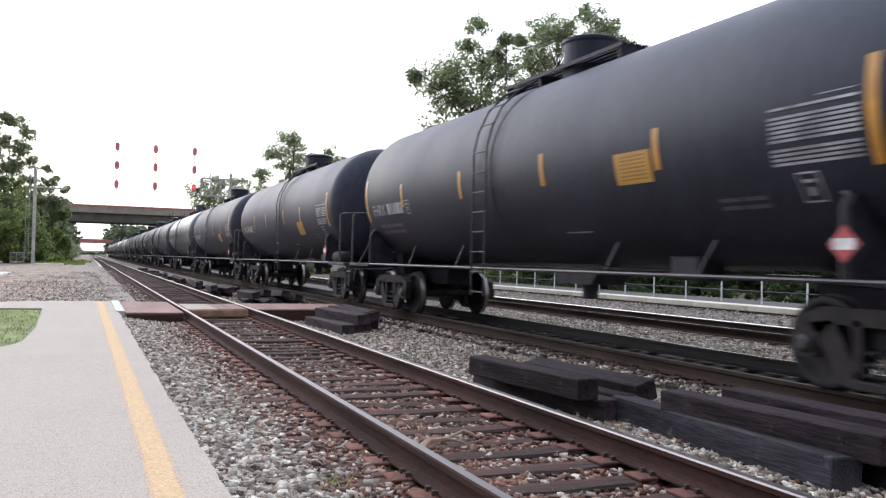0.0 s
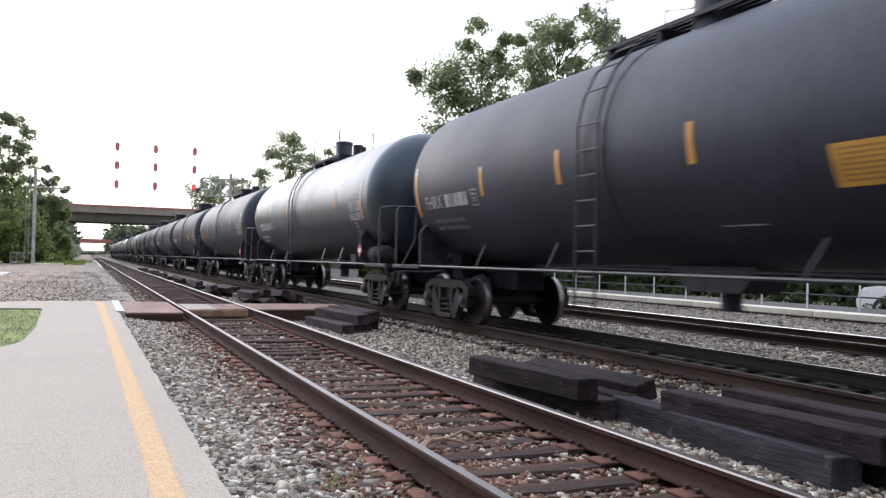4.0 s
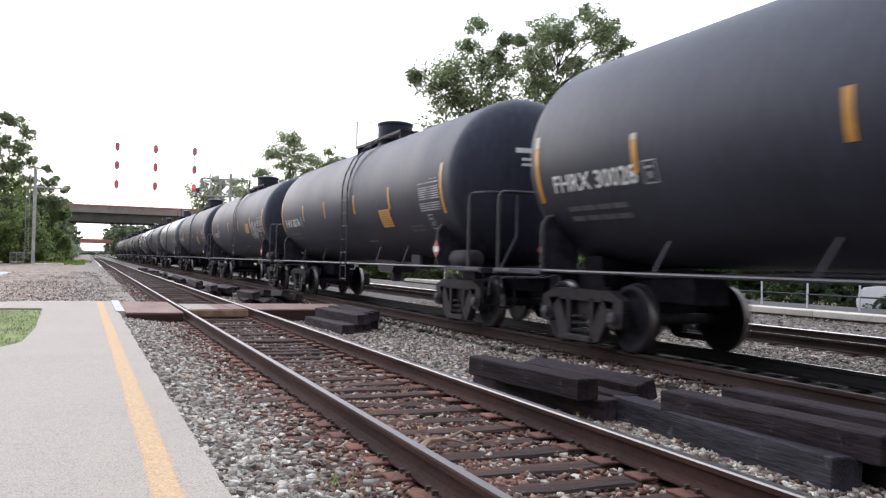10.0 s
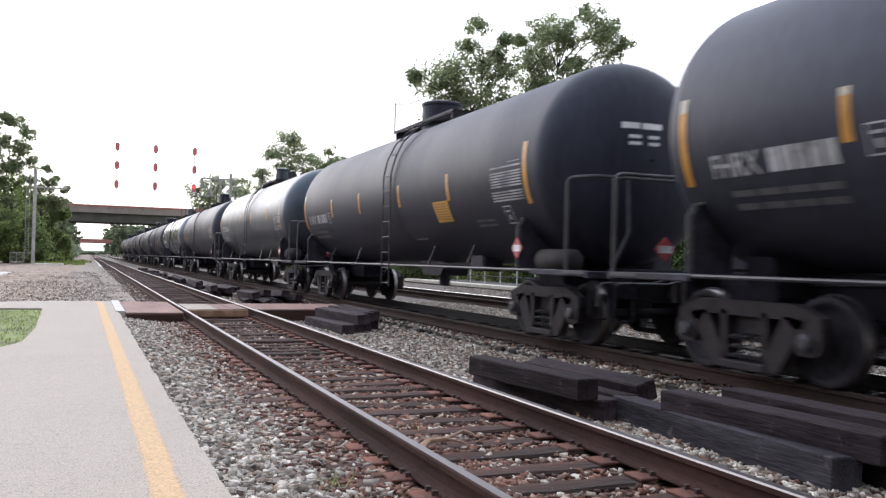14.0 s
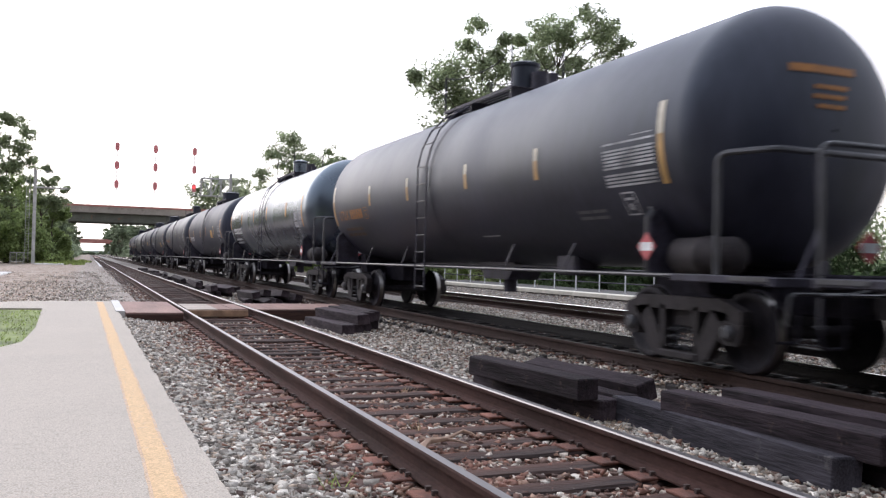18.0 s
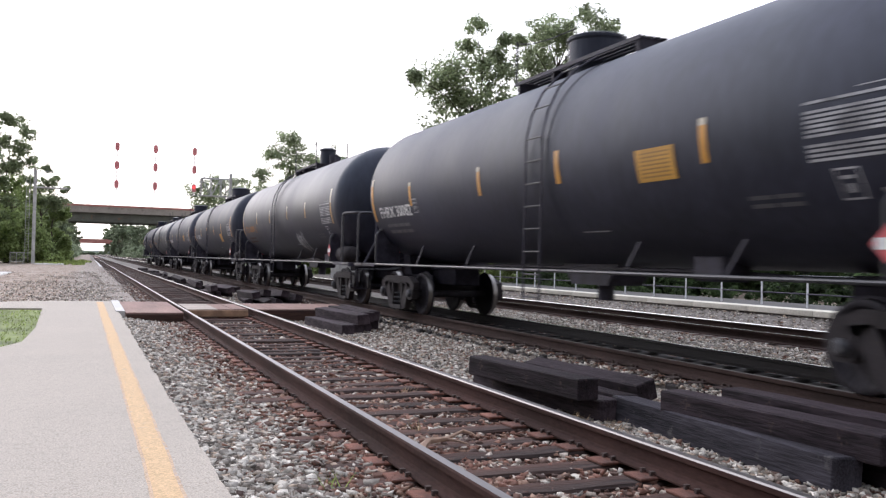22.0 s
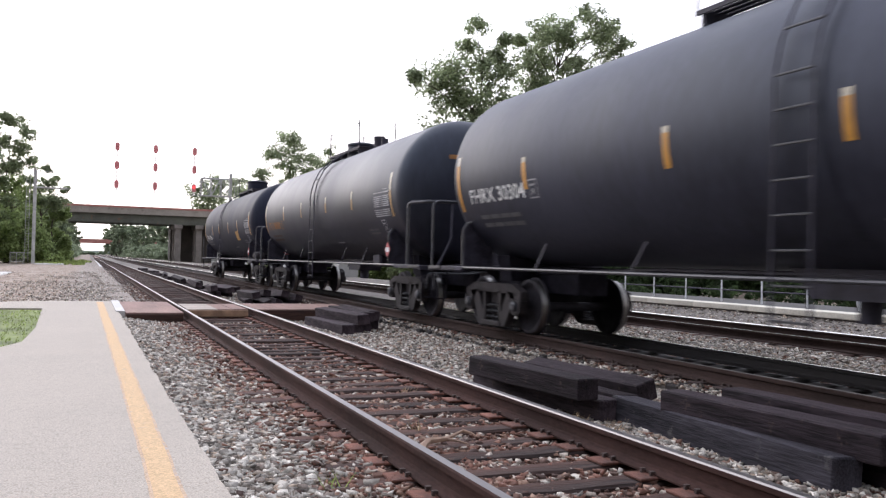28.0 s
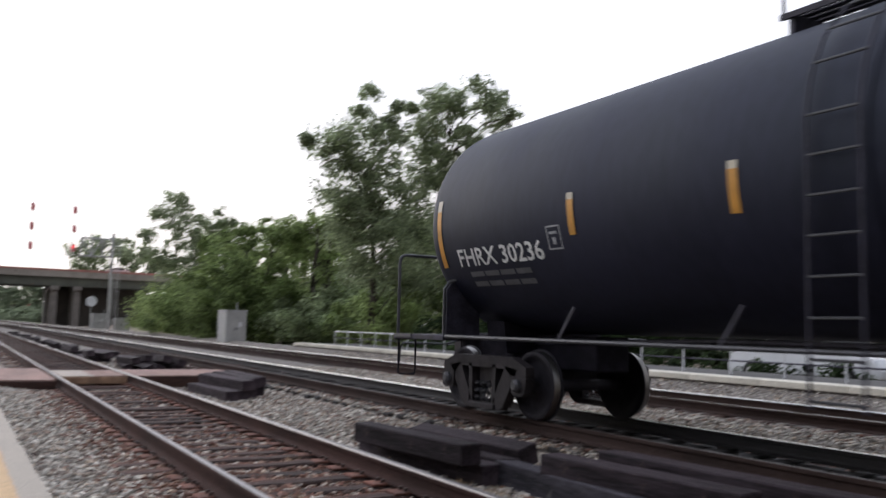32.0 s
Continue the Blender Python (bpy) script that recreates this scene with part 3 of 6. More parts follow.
# ---- ground, platform, ballast ----
def ground():
    xs = np.concatenate([np.linspace(-2500, -60, 12), np.linspace(-55, 80, 46), np.linspace(90, 2500, 12)])
    ys = np.concatenate([np.linspace(-2500, -40, 10), np.linspace(-35, 200, 80), np.linspace(215, 2500, 14)])
    verts, faces = [], []
    for y in ys:
        for x in xs:
            z = -0.36
            if x < -3 and y > 21:
                z += 0.10 * noise.noise(Vector((x * 0.5, y * 0.3, 2))) + 0.05
            if x > 15:
                z += 0.15 * noise.noise(Vector((x * 0.2, y * 0.2, 5))) + min(0.4, (x - 15) * 0.05)
            verts.append((x, y, z))
    n = len(xs)
    for j in range(len(ys) - 1):
        for i in range(n - 1):
            faces.append((j * n + i, j * n + i + 1, j * n + n + i + 1, j * n + n + i))
    return tagged(new("ground", soup("ground", verts, faces, "soil")), "bare brown earth with thin gravel along the railway", "ground", kind="structure")


def bed_z(x):
    z = -0.222
    if abs(x) < 0.75 or abs(x - TRACKS[1]) < 0.75:
        z -= 0.018
    if x < -1.25:
        z += min(0.10, (-1.25 - x) * 0.13)
    if TRACKS[0] + 1.3 < x < TRACKS[1] - 1.3:
        z -= 0.07
    if TRACKS[1] + 1.3 < x < TRACKS[2] - 1.3:
        z += 0.03
    if x > 10.9:
        z += min(0.33, (x - 10.9) * 0.30)
    return z


def ballast():
    xs = list(np.linspace(-2.1, 12.15, 110))
    ys = [-340, -200, -100, -50, -25] + list(np.linspace(-8, 32, 150)) + [36, 42, 50, 60, 75, 90, 120, 160, 220, 320, 500, 950]
    verts, faces, slots = [], [], []
    for y in ys:
        for x in xs:
            near = -9 < y < 33
            verts.append((x, y, bed_z(x) + (0.022 * noise.noise(Vector((x * 6, y * 6, 0))) if near else 0.0)))
    n = len(xs)
    for j in range(len(ys) - 1):
        for i in range(n - 1):
            faces.append((j * n + i, j * n + i + 1, j * n + n + i + 1, j * n + n + i))
            # slot 2 is the bed below the train, its shade painted in
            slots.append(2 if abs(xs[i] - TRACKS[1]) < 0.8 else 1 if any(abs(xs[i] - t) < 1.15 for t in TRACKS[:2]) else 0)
    ob = new("ballast_bed", soup("ballast_bed", verts, faces, "ballast", "ballast_rust", "ballast_oil_shade", slots=slots))
    tagged(ob, "grey crushed-stone ballast bed, rust-stained between the rails, with painted shade under the train", "ballast", kind="structure")


def verge():
    """A patchy gravel strip beyond the platform's end."""
    xs, ys = np.linspace(-15, -1.42, 44), np.concatenate([np.linspace(22.5, 60, 40), np.linspace(64, 170, 20)])
    v, f = [], []
    for y in ys:
        for x in xs:
            edge = max(0.0, -9.0 - x) * 0.05
            if x > -2.1:
                edge = -0.20 - bed_z(x) - 0.022
            v.append((x + 0.4 * noise.noise(Vector((0, y * 0.4, 1))) * (x < -3), y, -0.20 - edge - 0.06 * min(1, max(0, -3 - x)) + 0.05 * noise.noise(Vector((x * 2, y * 2, 0)))))
    n = len(xs)
    for j in range(len(ys) - 1):
        for i in range(n - 1):
            f.append((j * n + i, j * n + i + 1, j * n + n + i + 1, j * n + n + i))
    tagged(new("gravel_verge", soup("gravel_verge", v, f, "verge")), "patchy grey gravel and bare earth beside the near track", "gravel", kind="structure")


def stones():
    """Loose crushed stones, each a squashed and turned lump."""
    # a broken block with twelve faces for the near stones
    bv = np.array([(x, y, z) for z in (-1, 1) for y in (-1, 1) for x in (-1, 1)], float) * 0.72
    bf = np.array([(0, 2, 3), (0, 3, 1), (4, 5, 7), (4, 7, 6), (0, 1, 5), (0, 5, 4), (2, 6, 7), (2, 7, 3), (0, 4, 6), (0, 6, 2), (1, 3, 7), (1, 7, 5)])
    # a coarser lump with eight faces for the far stones
    ov = np.array([(1, 0, 0), (-1, 0, 0), (0, 1, 0), (0, -1, 0), (0, 0, 1), (0, 0, -1)], float)
    of = np.array([(0, 2, 4), (2, 1, 4), (1, 3, 4), (3, 0, 4), (2, 0, 5), (1, 2, 5), (3, 1, 5), (0, 3, 5)])
    # strips: x from, to, y from, to, stones a square metre
    strips = [(-2.10, 0.0, 3.0, 9.0, 1900, 0), (-2.10, -0.7, 9.0, 18.0, 1000, 1), (-0.7, 0.9, 3.0, 11.0, 800, 0), (-0.7, 0.9, 11.0, 18.0, 320, 1),
              (0.8, 4.0, 3.0, 10.0, 1000, 0), (0.8, 4.0, 10.0, 18.0, 620, 1), (0.9, 4.0, 18.0, 34.0, 110, 1), 
              (5.7, 8.8, 6.0, 26.0, 240, 1), (10.5, 12.0, 8.0, 34.0, 120, 1), (-2.04, -0.8, 22.6, 40.0, 110, 1), (-2.04, -0.9, 40.0, 75.0, 40, 1), (-10.0, -2.04, 22.6, 64.0, 62, 1), (-2.02, 4.0, -6.0, 3.0, 300, 1), (5.7, 8.8, -6.0, 6.0, 110, 1)]
    for rusty in (False, True):
        vs, fs, at = [], [], 0
        for x0, x1, y0, y1, dense, coarse in strips:
            n = int((x1 - x0) * (y1 - y0) * dense)
            px, py = rng.uniform(x0, x1, n), rng.uniform(y0, y1, n)
            off = np.min([np.abs(px - t) for t in TRACKS], axis=0)
            keep = (np.abs(off - GAUGE) > 0.085)
            in_tie = (np.abs(((py - 4.55 + 0.22) % 0.44) - 0.22) > 0.125) | (off > 1.32)
            keep &= in_tie | (rng.random(n) < 0.24)
            chance = np.clip(1.38 - np.abs(off - 0.52) * np.where(px > 0.9, 1.75, 1.25), np.where((px > 1.0) & (px < 4.0), 0.16, 0.05), 0.93)
            keep &= (rng.random(n) < chance) == rusty
            if x1 < -1.5 and y0 > 20:
                # the verge: stones thin out away from the track, in drifts
                drift = np.array([noise.noise(Vector((a * 0.55, b * 0.22, 3))) for a, b in zip(px, py)])
                keep &= rng.random(n) < np.clip(1.0 + (px + 2.04) / 5.5 - (py - 22.6) / 70 + 0.9 * drift, 0.03, 1)
            px, py = px[keep], py[keep]
            n = len(px)
            if not n:
                continue
            v0, f0 = (ov, of) if coarse else (bv, bf)
            s = rng.uniform(0.011, 0.031, (n, 1, 1)) * (1.25 if coarse else 1.0) * rng.uniform(0.6, 1.5, (n, 1, 3)) * np.array([1.2, 1.0, 0.58])
            v = (v0[None] * rng.uniform(0.6, 1.3, (n, len(v0), 1)) + rng.normal(0, 0.16, (n, len(v0), 3))) * s
            a, b = rng.uniform(0, 6.28, n), rng.uniform(-0.7, 0.7, n)
            ca, sa, cb, sb = np.cos(a)[:, None], np.sin(a)[:, None], np.cos(b)[:, None], np.sin(b)[:, None]
            x, y, z = v[..., 0], v[..., 1], v[..., 2]
            y, z = y * cb - z * sb, y * sb + z * cb
            x, y = x * ca - y * sa, x * sa + y * ca
            base = np.array([bed_z(t) for t in px]) + rng.uniform(-0.004, 0.026, n)
            v = np.stack([x + px[:, None], y + py[:, None], z + base[:, None]], -1)
            vs.append(v.reshape(-1, 3))
            fs.append((f0[None] + (at + np.arange(n) * len(v0))[:, None, None]).reshape(-1, 3))
            at += n * len(v0)
        v, f = np.concatenate(vs), np.concatenate(fs)
        me = bpy.data.meshes.new("gravel")
        me.vertices.add(len(v))
        me.vertices.foreach_set("co", v.ravel())
        me.loops.add(f.size)
        me.loops.foreach_set("vertex_index", f.ravel())
        me.polygons.add(len(f))
        me.polygons.foreach_set("loop_start", np.arange(len(f)) * 3)
        me.polygons.foreach_set("loop_total", np.full(len(f), 3))
        me.update(calc_edges=True)
        me.materials.append(M["stone_rust" if rusty else "stone"])
        tagged(new("gravel", me), "rust-brown crushed stones between the rails" if rusty else "loose grey crushed stones beside the tracks", "gravel", kind="stuff")


def platform():
    # the walk narrows beside a patch of grass, and a path leaves it at its far end
    outline = [(-2.03, -14), *[(-2.03 - 0.004 * y + 0.035 * max(0.0, 1 - y / 8) + 0.022 * noise.noise(Vector((0, y * 1.7, 9))) + 0.016 * noise.noise(Vector((4, y * 8.3, 2))), y) for y in np.arange(2.0, 18.2, 0.09)], (-2.12, 22.4), (-3.68, 22.4), (-4.6, 21.9), (-7.0, 20.6), (-14, 18.6), (-14, 17.2), (-6.4, 18.9), (-4.6, 19.5), (-3.55, 19.4), (-3.42, 14.5), (-3.46, 12.2), (-3.75, 11.2), (-5.2, 10.6), (-6.3, 10.3), (-6.3, -14)]
    bm = extrude(outline, "z", -0.42, 0.0)
    slab = tagged(new("platform", mesh_from("platform", bm, "concrete")), "pale concrete station platform with a worn yellow edge line", "platform", kind="structure")
    me = bmesh.new()
    for i in range(430):
        y0 = -12 + i * 0.08
        y1 = min(y0 + 0.08, 22.0)
        if y0 >= 22:
            break

        def mid(y):
            return -2.305 - 0.0065 * (y - 4.2) + 0.012 * noise.noise(Vector((0, y * 0.8, 3)))

        def wide(y, k):
            return 0.064 + 0.006 * noise.noise(Vector((k, y * 1.6, 3))) + 0.003 * noise.noise(Vector((k, y * 5, 5)))
        q = [me.verts.new(p) for p in ((mid(y0) - wide(y0, 0), y0, 0.004), (mid(y0) + wide(y0, 7), y0, 0.004), (mid(y1) + wide(y1, 7), y1, 0.004), (mid(y1) - wide(y1, 0), y1, 0.004))]
        me.faces.new(q)
    fade = bmesh.new()
    for v in [tuple(v.co for v in f.verts) for f in me.faces]:
        grow = [0.018 + 0.006 * noise.noise(Vector((k in (1, 2), p.y * 4, 1))) for k, p in enumerate(v)]
        q = [fade.verts.new((p.x + (g if k in (1, 2) else -g), p.y, 0.002)) for k, (p, g) in enumerate(zip(v, grow))]
        fade.faces.new(q)
    part("faded_fringe", fade, "line_faded", slab, "faded fringe of the painted line")
    part("edge_line", me, "line_yellow", slab, "worn orange-yellow painted line")
    # past the grass patch the lawn is unseen, added as dark ground for tank reflections
    lawn = extrude([(-3.42, 12.3), (-3.5, 19.3), (-4.6, 19.38), (-14, 17.1), (-30, 17.1), (-30, -40), (-6.35, -40), (-6.35, 10.5), (-5.2, 10.75), (-3.75, 11.35)], "z", -0.4, -0.03)
    tagged(new("lawn", mesh_from("lawn", lawn, "turf")), "small patch of mown green lawn beside the platform, carried on unseen to darken reflections", "lawn", kind="structure")
    v, f = [], []
    n = 5200
    px, py = rng.uniform(-9, -3.45, n), rng.uniform(11.2, 19.2, n)
    for x, y in zip(px, py):
        if y < 11.4 + max(0, -3.7 - x) * 0.1 - 0.5 or y > 19.35 + (x + 3.6) * 0.18:
            continue
        h, a = rng.uniform(0.02, 0.05), rng.uniform(0, 6.28)
        dx, dy = 0.012 * math.cos(a), 0.012 * math.sin(a)
        k = len(v)
        v += [(x - dx, y - dy, -0.035), (x + dx, y + dy, -0.035), (x + rng.normal(0, 0.02), y + rng.normal(0, 0.02), -0.03 + h)]
        f.append((k, k + 1, k + 2))
    tagged(new("grass", soup("grass", v, f, "grass")), "short green grass blades on the lawn", "grass", kind="stuff")


# ---- tracks ----
RAIL = [(-0.07, -0.18), (0.07, -0.18), (0.07, -0.168), (0.018, -0.148), (0.009, -0.13), (0.009, -0.055), (0.036, -0.042), (0.037, -0.011), (0.029, 0.0),
        (-0.029, 0.0), (-0.037, -0.011), (-0.036, -0.042), (-0.009, -0.055), (-0.009, -0.13), (-0.018, -0.148), (-0.07, -0.168)]


def tracks():
    def rail(side, web, head):
        """One long rail; its crown and its worn gauge corner are bright."""
        bm = extrude(RAIL, "y", -340, 950)
        bm.normal_update()
        for f in bm.faces:
            if abs(f.normal.y) < 0.5 and f.calc_center_median().z > -0.02 and (f.normal.z > 0.85 or f.normal.z > 0.3 and f.normal.x * side < 0):
                f.material_index = 1
        return mesh_from("rail", bm, web, head)

    rails = ((rail(-1, "rail_rust", "rail_head"), rail(1, "rail_rust", "rail_head")),
             (rail(-1, "rail_dusk", "rail_dull"), rail(1, "rail_shade", "rail_bright")),
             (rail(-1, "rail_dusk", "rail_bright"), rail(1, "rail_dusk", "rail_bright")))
    ties = []
    for k in range(6):
        # worn timbers: split ends and rounded, uneven arrises
        bm = box(-1.3 + rng.uniform(-0.03, 0.03), 1.3 + rng.uniform(-0.03, 0.03), -0.112, 0.112, -0.38, -0.2, 0.018)
        bmesh.ops.subdivide_edges(bm, edges=[e for e in bm.edges if abs((e.verts[0].co - e.verts[1].co).x) > 0.5], cuts=14)
        for v in bm.verts:
            v.co += Vector((0, noise.noise(v.co * 4 + Vector((k * 7, 0, 0))) * 0.014, (noise.noise(v.co * 3.5 + Vector((0, k * 9, 0))) - 0.2) * 0.012))
        ties.append(mesh_from("tie", bm, "tie"))
    plate = mesh_from("tie_plate", box(-0.20, 0.20, -0.10, 0.10, -0.2, -0.178, 0.006), "plate")
    # tie and plate copies for the train's track, darkened to hold its shade
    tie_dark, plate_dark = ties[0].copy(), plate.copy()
    tie_dark.materials[0], plate_dark.materials[0] = M["tie_oil_shade"], M["spike"]
    sp = bmesh.new()
    for sx in (-1, 1):
        for sy in (-0.05, 0.05):
            box(sx * 0.09 - 0.009, sx * 0.09 + 0.009, sy - 0.009, sy + 0.009, -0.19, -0.158, 0, sp)
            box(sx * 0.082 - 0.017, sx * 0.082 + 0.017, sy - 0.014, sy + 0.014, -0.160, -0.149, 0, sp)
    spikes = mesh_from("spike_set", sp, "spike")
    for k, cx in enumerate(TRACKS):
        name = ("grey-brown weathered empty track nearest the platform", "track that carries the freight train", "empty far track beyond the train")[k]
        tr = tagged(empty("railway_track", (cx, 0, 0)), name + ", steel rails on wooden ties", "railway track", "railway tracks", kind="structure")
        for sx in (-GAUGE, GAUGE):
            r = part("rail", rails[k][sx > 0], "", tr, "rusty steel rail with a bright worn head")
            r.location.x = sx
        count = (84, 52, 46)[k]
        y_first = (1.47, 2.79, 4.99)[k]
        for i in range(count):
            y = y_first + i * 0.44
            if k == 0 and 19.15 < y < 21.5:
                continue
            t = part("tie", tie_dark if k == 1 else ties[i % 6], "", tr)
            t.location = (rng.normal(0, 0.03), y, rng.normal(-0.004, 0.008))
            t.rotation_euler = (0, 0, rng.normal(0, 0.012))
            if i < (50, 24, 0)[k]:
                for sx in (-GAUGE, GAUGE) if k == 0 else (-GAUGE,):
                    p = part("tie_plate", plate_dark if k == 1 else plate, "", tr)
                    p.location = (sx, y, 0)
                    s = part("spike_set", spikes, "", p)
        vs, fs = [], []
        last = y_first + count * 0.44
        for y in list(np.arange(last, 260, 0.44)) + list(np.arange(y_first - 0.44 * 48, y_first - 0.2, 0.44)):
            b = len(vs)
            vs += [(sx * 1.3, y + sy * 0.115, z) for z in (-0.38, -0.2) for sx, sy in ((-1, -1), (1, -1), (1, 1), (-1, 1))]
            fs += [(b + 4, b + 5, b + 6, b + 7), (b, b + 1, b + 5, b + 4), (b + 1, b + 2, b + 6, b + 5), (b + 2, b + 3, b + 7, b + 6), (b + 3, b, b + 4, b + 7)]
        tagged(part("far_ties", soup("far_ties", vs, fs, "tie"), "", tr, "run of weathered wooden ties"), kind="stuff")


def crossing():
    """The planked foot crossing over the near track."""
    c = tagged(empty("foot_crossing", (0, 18.1, 0)), "reddish timber plank crossing laid across the near track", "crossing")
    for x0, x1, z, m in ((-1.98, -0.86, -0.01, "plank"), (0.86, 3.3, -0.02, "plank")):
        y0, y1 = (0.0, 4.25) if x1 < 0 else (1.25, 3.75)
        n = 3 if x1 < 0 else 8
        w = (x1 - x0) / n
        for i in range(n):
            part("plank", box(x0 + i * w + 0.001, x0 + (i + 1) * w - 0.001, y0 + rng.uniform(0, 0.02), y1, z - 0.2, z + rng.uniform(-0.004, 0.004)), m, c)
    for i in range(4):
        part("plank", box(-0.66 + i * 0.325, -0.66 + (i + 1) * 0.325 - 0.003, 1.15 + rng.uniform(0, 0.06), 3.35, -0.2, -0.012 + rng.uniform(-0.004, 0.004)), "plank_pale" if i < 2 else "plank", c)
    part("front_timber", box(-0.64, 0.64, 1.10, 1.146, -0.175, -0.03, 0.008), "timber_cut", c, "tan worn timber edge")
    for x0, x1, y in ((-1.97, -0.87, 0.0), (0.87, 3.29, 1.25)):
        part("front_timber", box(x0, x1, y - 0.06, y - 0.004, -0.26, -0.035, 0.008), "tie", c, "dark timber edge")
    for sx, y in ((-1.42, 0.0), (0.0, 1.15), (2.3, 1.25)):
        part("sleeper_end", box(sx - 0.55, sx + 0.55, y - 0.03, y + 0.16, -0.3, -0.205, 0.01), "tie", c)
    part("ramp_edge", extrude([(-2.16, 0.02), (-1.99, 0.02), (-1.99, -0.1), (-2.16, -0.1)], "y", 0.1, 4.3), "slab_pale", c, "white-painted concrete edge strip")


# ---- heaps of new ties between the tracks ----
def tie_beam(x, y, z, length, rz=0.0, w=0.24, h=0.20, roll=0.0, tilt=0.0, paint="new_tie"):
    bm = box(-w / 2, w / 2, -length / 2, length / 2, 0, h, 0.012)
    bmesh.ops.subdivide_edges(bm, edges=[e for e in bm.edges if abs((e.verts[0].co - e.verts[1].co).y) > 0.5], cuts=4)
    k = rng.uniform(0, 50)
    for v in bm.verts:
        v.co += Vector((noise.noise(v.co * 2 + Vector((k, 0, 0))), 0, noise.noise(v.co * 2 + Vector((0, k, 0))))) * 0.008
    ob = new("railway_tie", mesh_from("railway_tie", bm, paint))
    ob.matrix_basis = pose(x, y, z, tilt, roll, rz)
    return tagged(ob, "dark creosoted new timber tie lying between the tracks" if paint == "new_tie" else "weathered grey timber tie lying beside the new ones", "railway tie", "new ties beside the track")


def heaps():
    g = -0.275
    # beside the viewer
    tie_beam(1.43, 7.58, g + 0.203, 1.95, 6)
    tie_beam(1.66, 7.75, g, 2.3, 6)
    tie_beam(2.06, 7.82, g, 2.0, 3, roll=4)
    tie_beam(2.36, 7.95, g + 0.10, 2.0, 6, roll=-14)
    tie_beam(1.94, 5.40, g - 0.03, 2.6, -1, w=0.27, h=0.25, roll=4, paint="tie_grey")
    tie_beam(2.27, 5.05, g, 2.5, 1)
    tie_beam(2.04, 4.95, g + 0.19, 2.05, 5)
    tie_beam(2.56, 4.95, g, 2.6, 0)
    tie_beam(2.58, 4.60, g + 0.203, 2.5, 4)
    # before the crossing
    for x, level, y, rz, roll in ((1.86, 0, 16.90, 3, 0), (2.16, 0, 17.15, 1, 0), (2.46, 0, 17.45, -1, 0), (2.80, 0, 17.95, -2, 0), (2.19, 0.93, 17.10, 5, -6), (2.50, 1, 17.5, 1, 0), (2.80, 1, 17.9, -2, 2)):
        tie_beam(x, y, g + 0.205 * level - 0.02, 2.5, rz, roll=roll, w=0.25)
    # further heaps, tumbled
    for x, y, n in ((2.25, 26.9, 5), (3.05, 27.5, 5), (1.75, 32.0, 6), (1.75, 38, 5), (1.8, 45, 4), (1.8, 53, 4), (1.9, 62, 3), (1.9, 72, 3), (2.0, 84, 3)):
        for i in range(n):
            tie_beam(x + 0.3 * (i % 3) - 0.25, y + rng.uniform(-0.6, 0.6), g + 0.2 * (i // 3) - 0.03, 2.5, rng.uniform(-9, 14), roll=rng.uniform(-28, 28), tilt=rng.uniform(-4, 4) if i // 3 else 0)


ground()
ballast()
platform()
verge()
tracks()
crossing()
heaps()


def branch(points, r, parent, name="twig"):
    bm = bmesh.new()
    pts = [Vector(p) for p in points]
    for i, (a, b) in enumerate(zip(pts, pts[1:])):
        k = len(pts) - 1
        rod(a, b, r * (1 - 0.7 * i / k), 6, bm, r * (1 - 0.7 * (i + 1) / k))
    return part(name, bm, "dry_wood", parent)


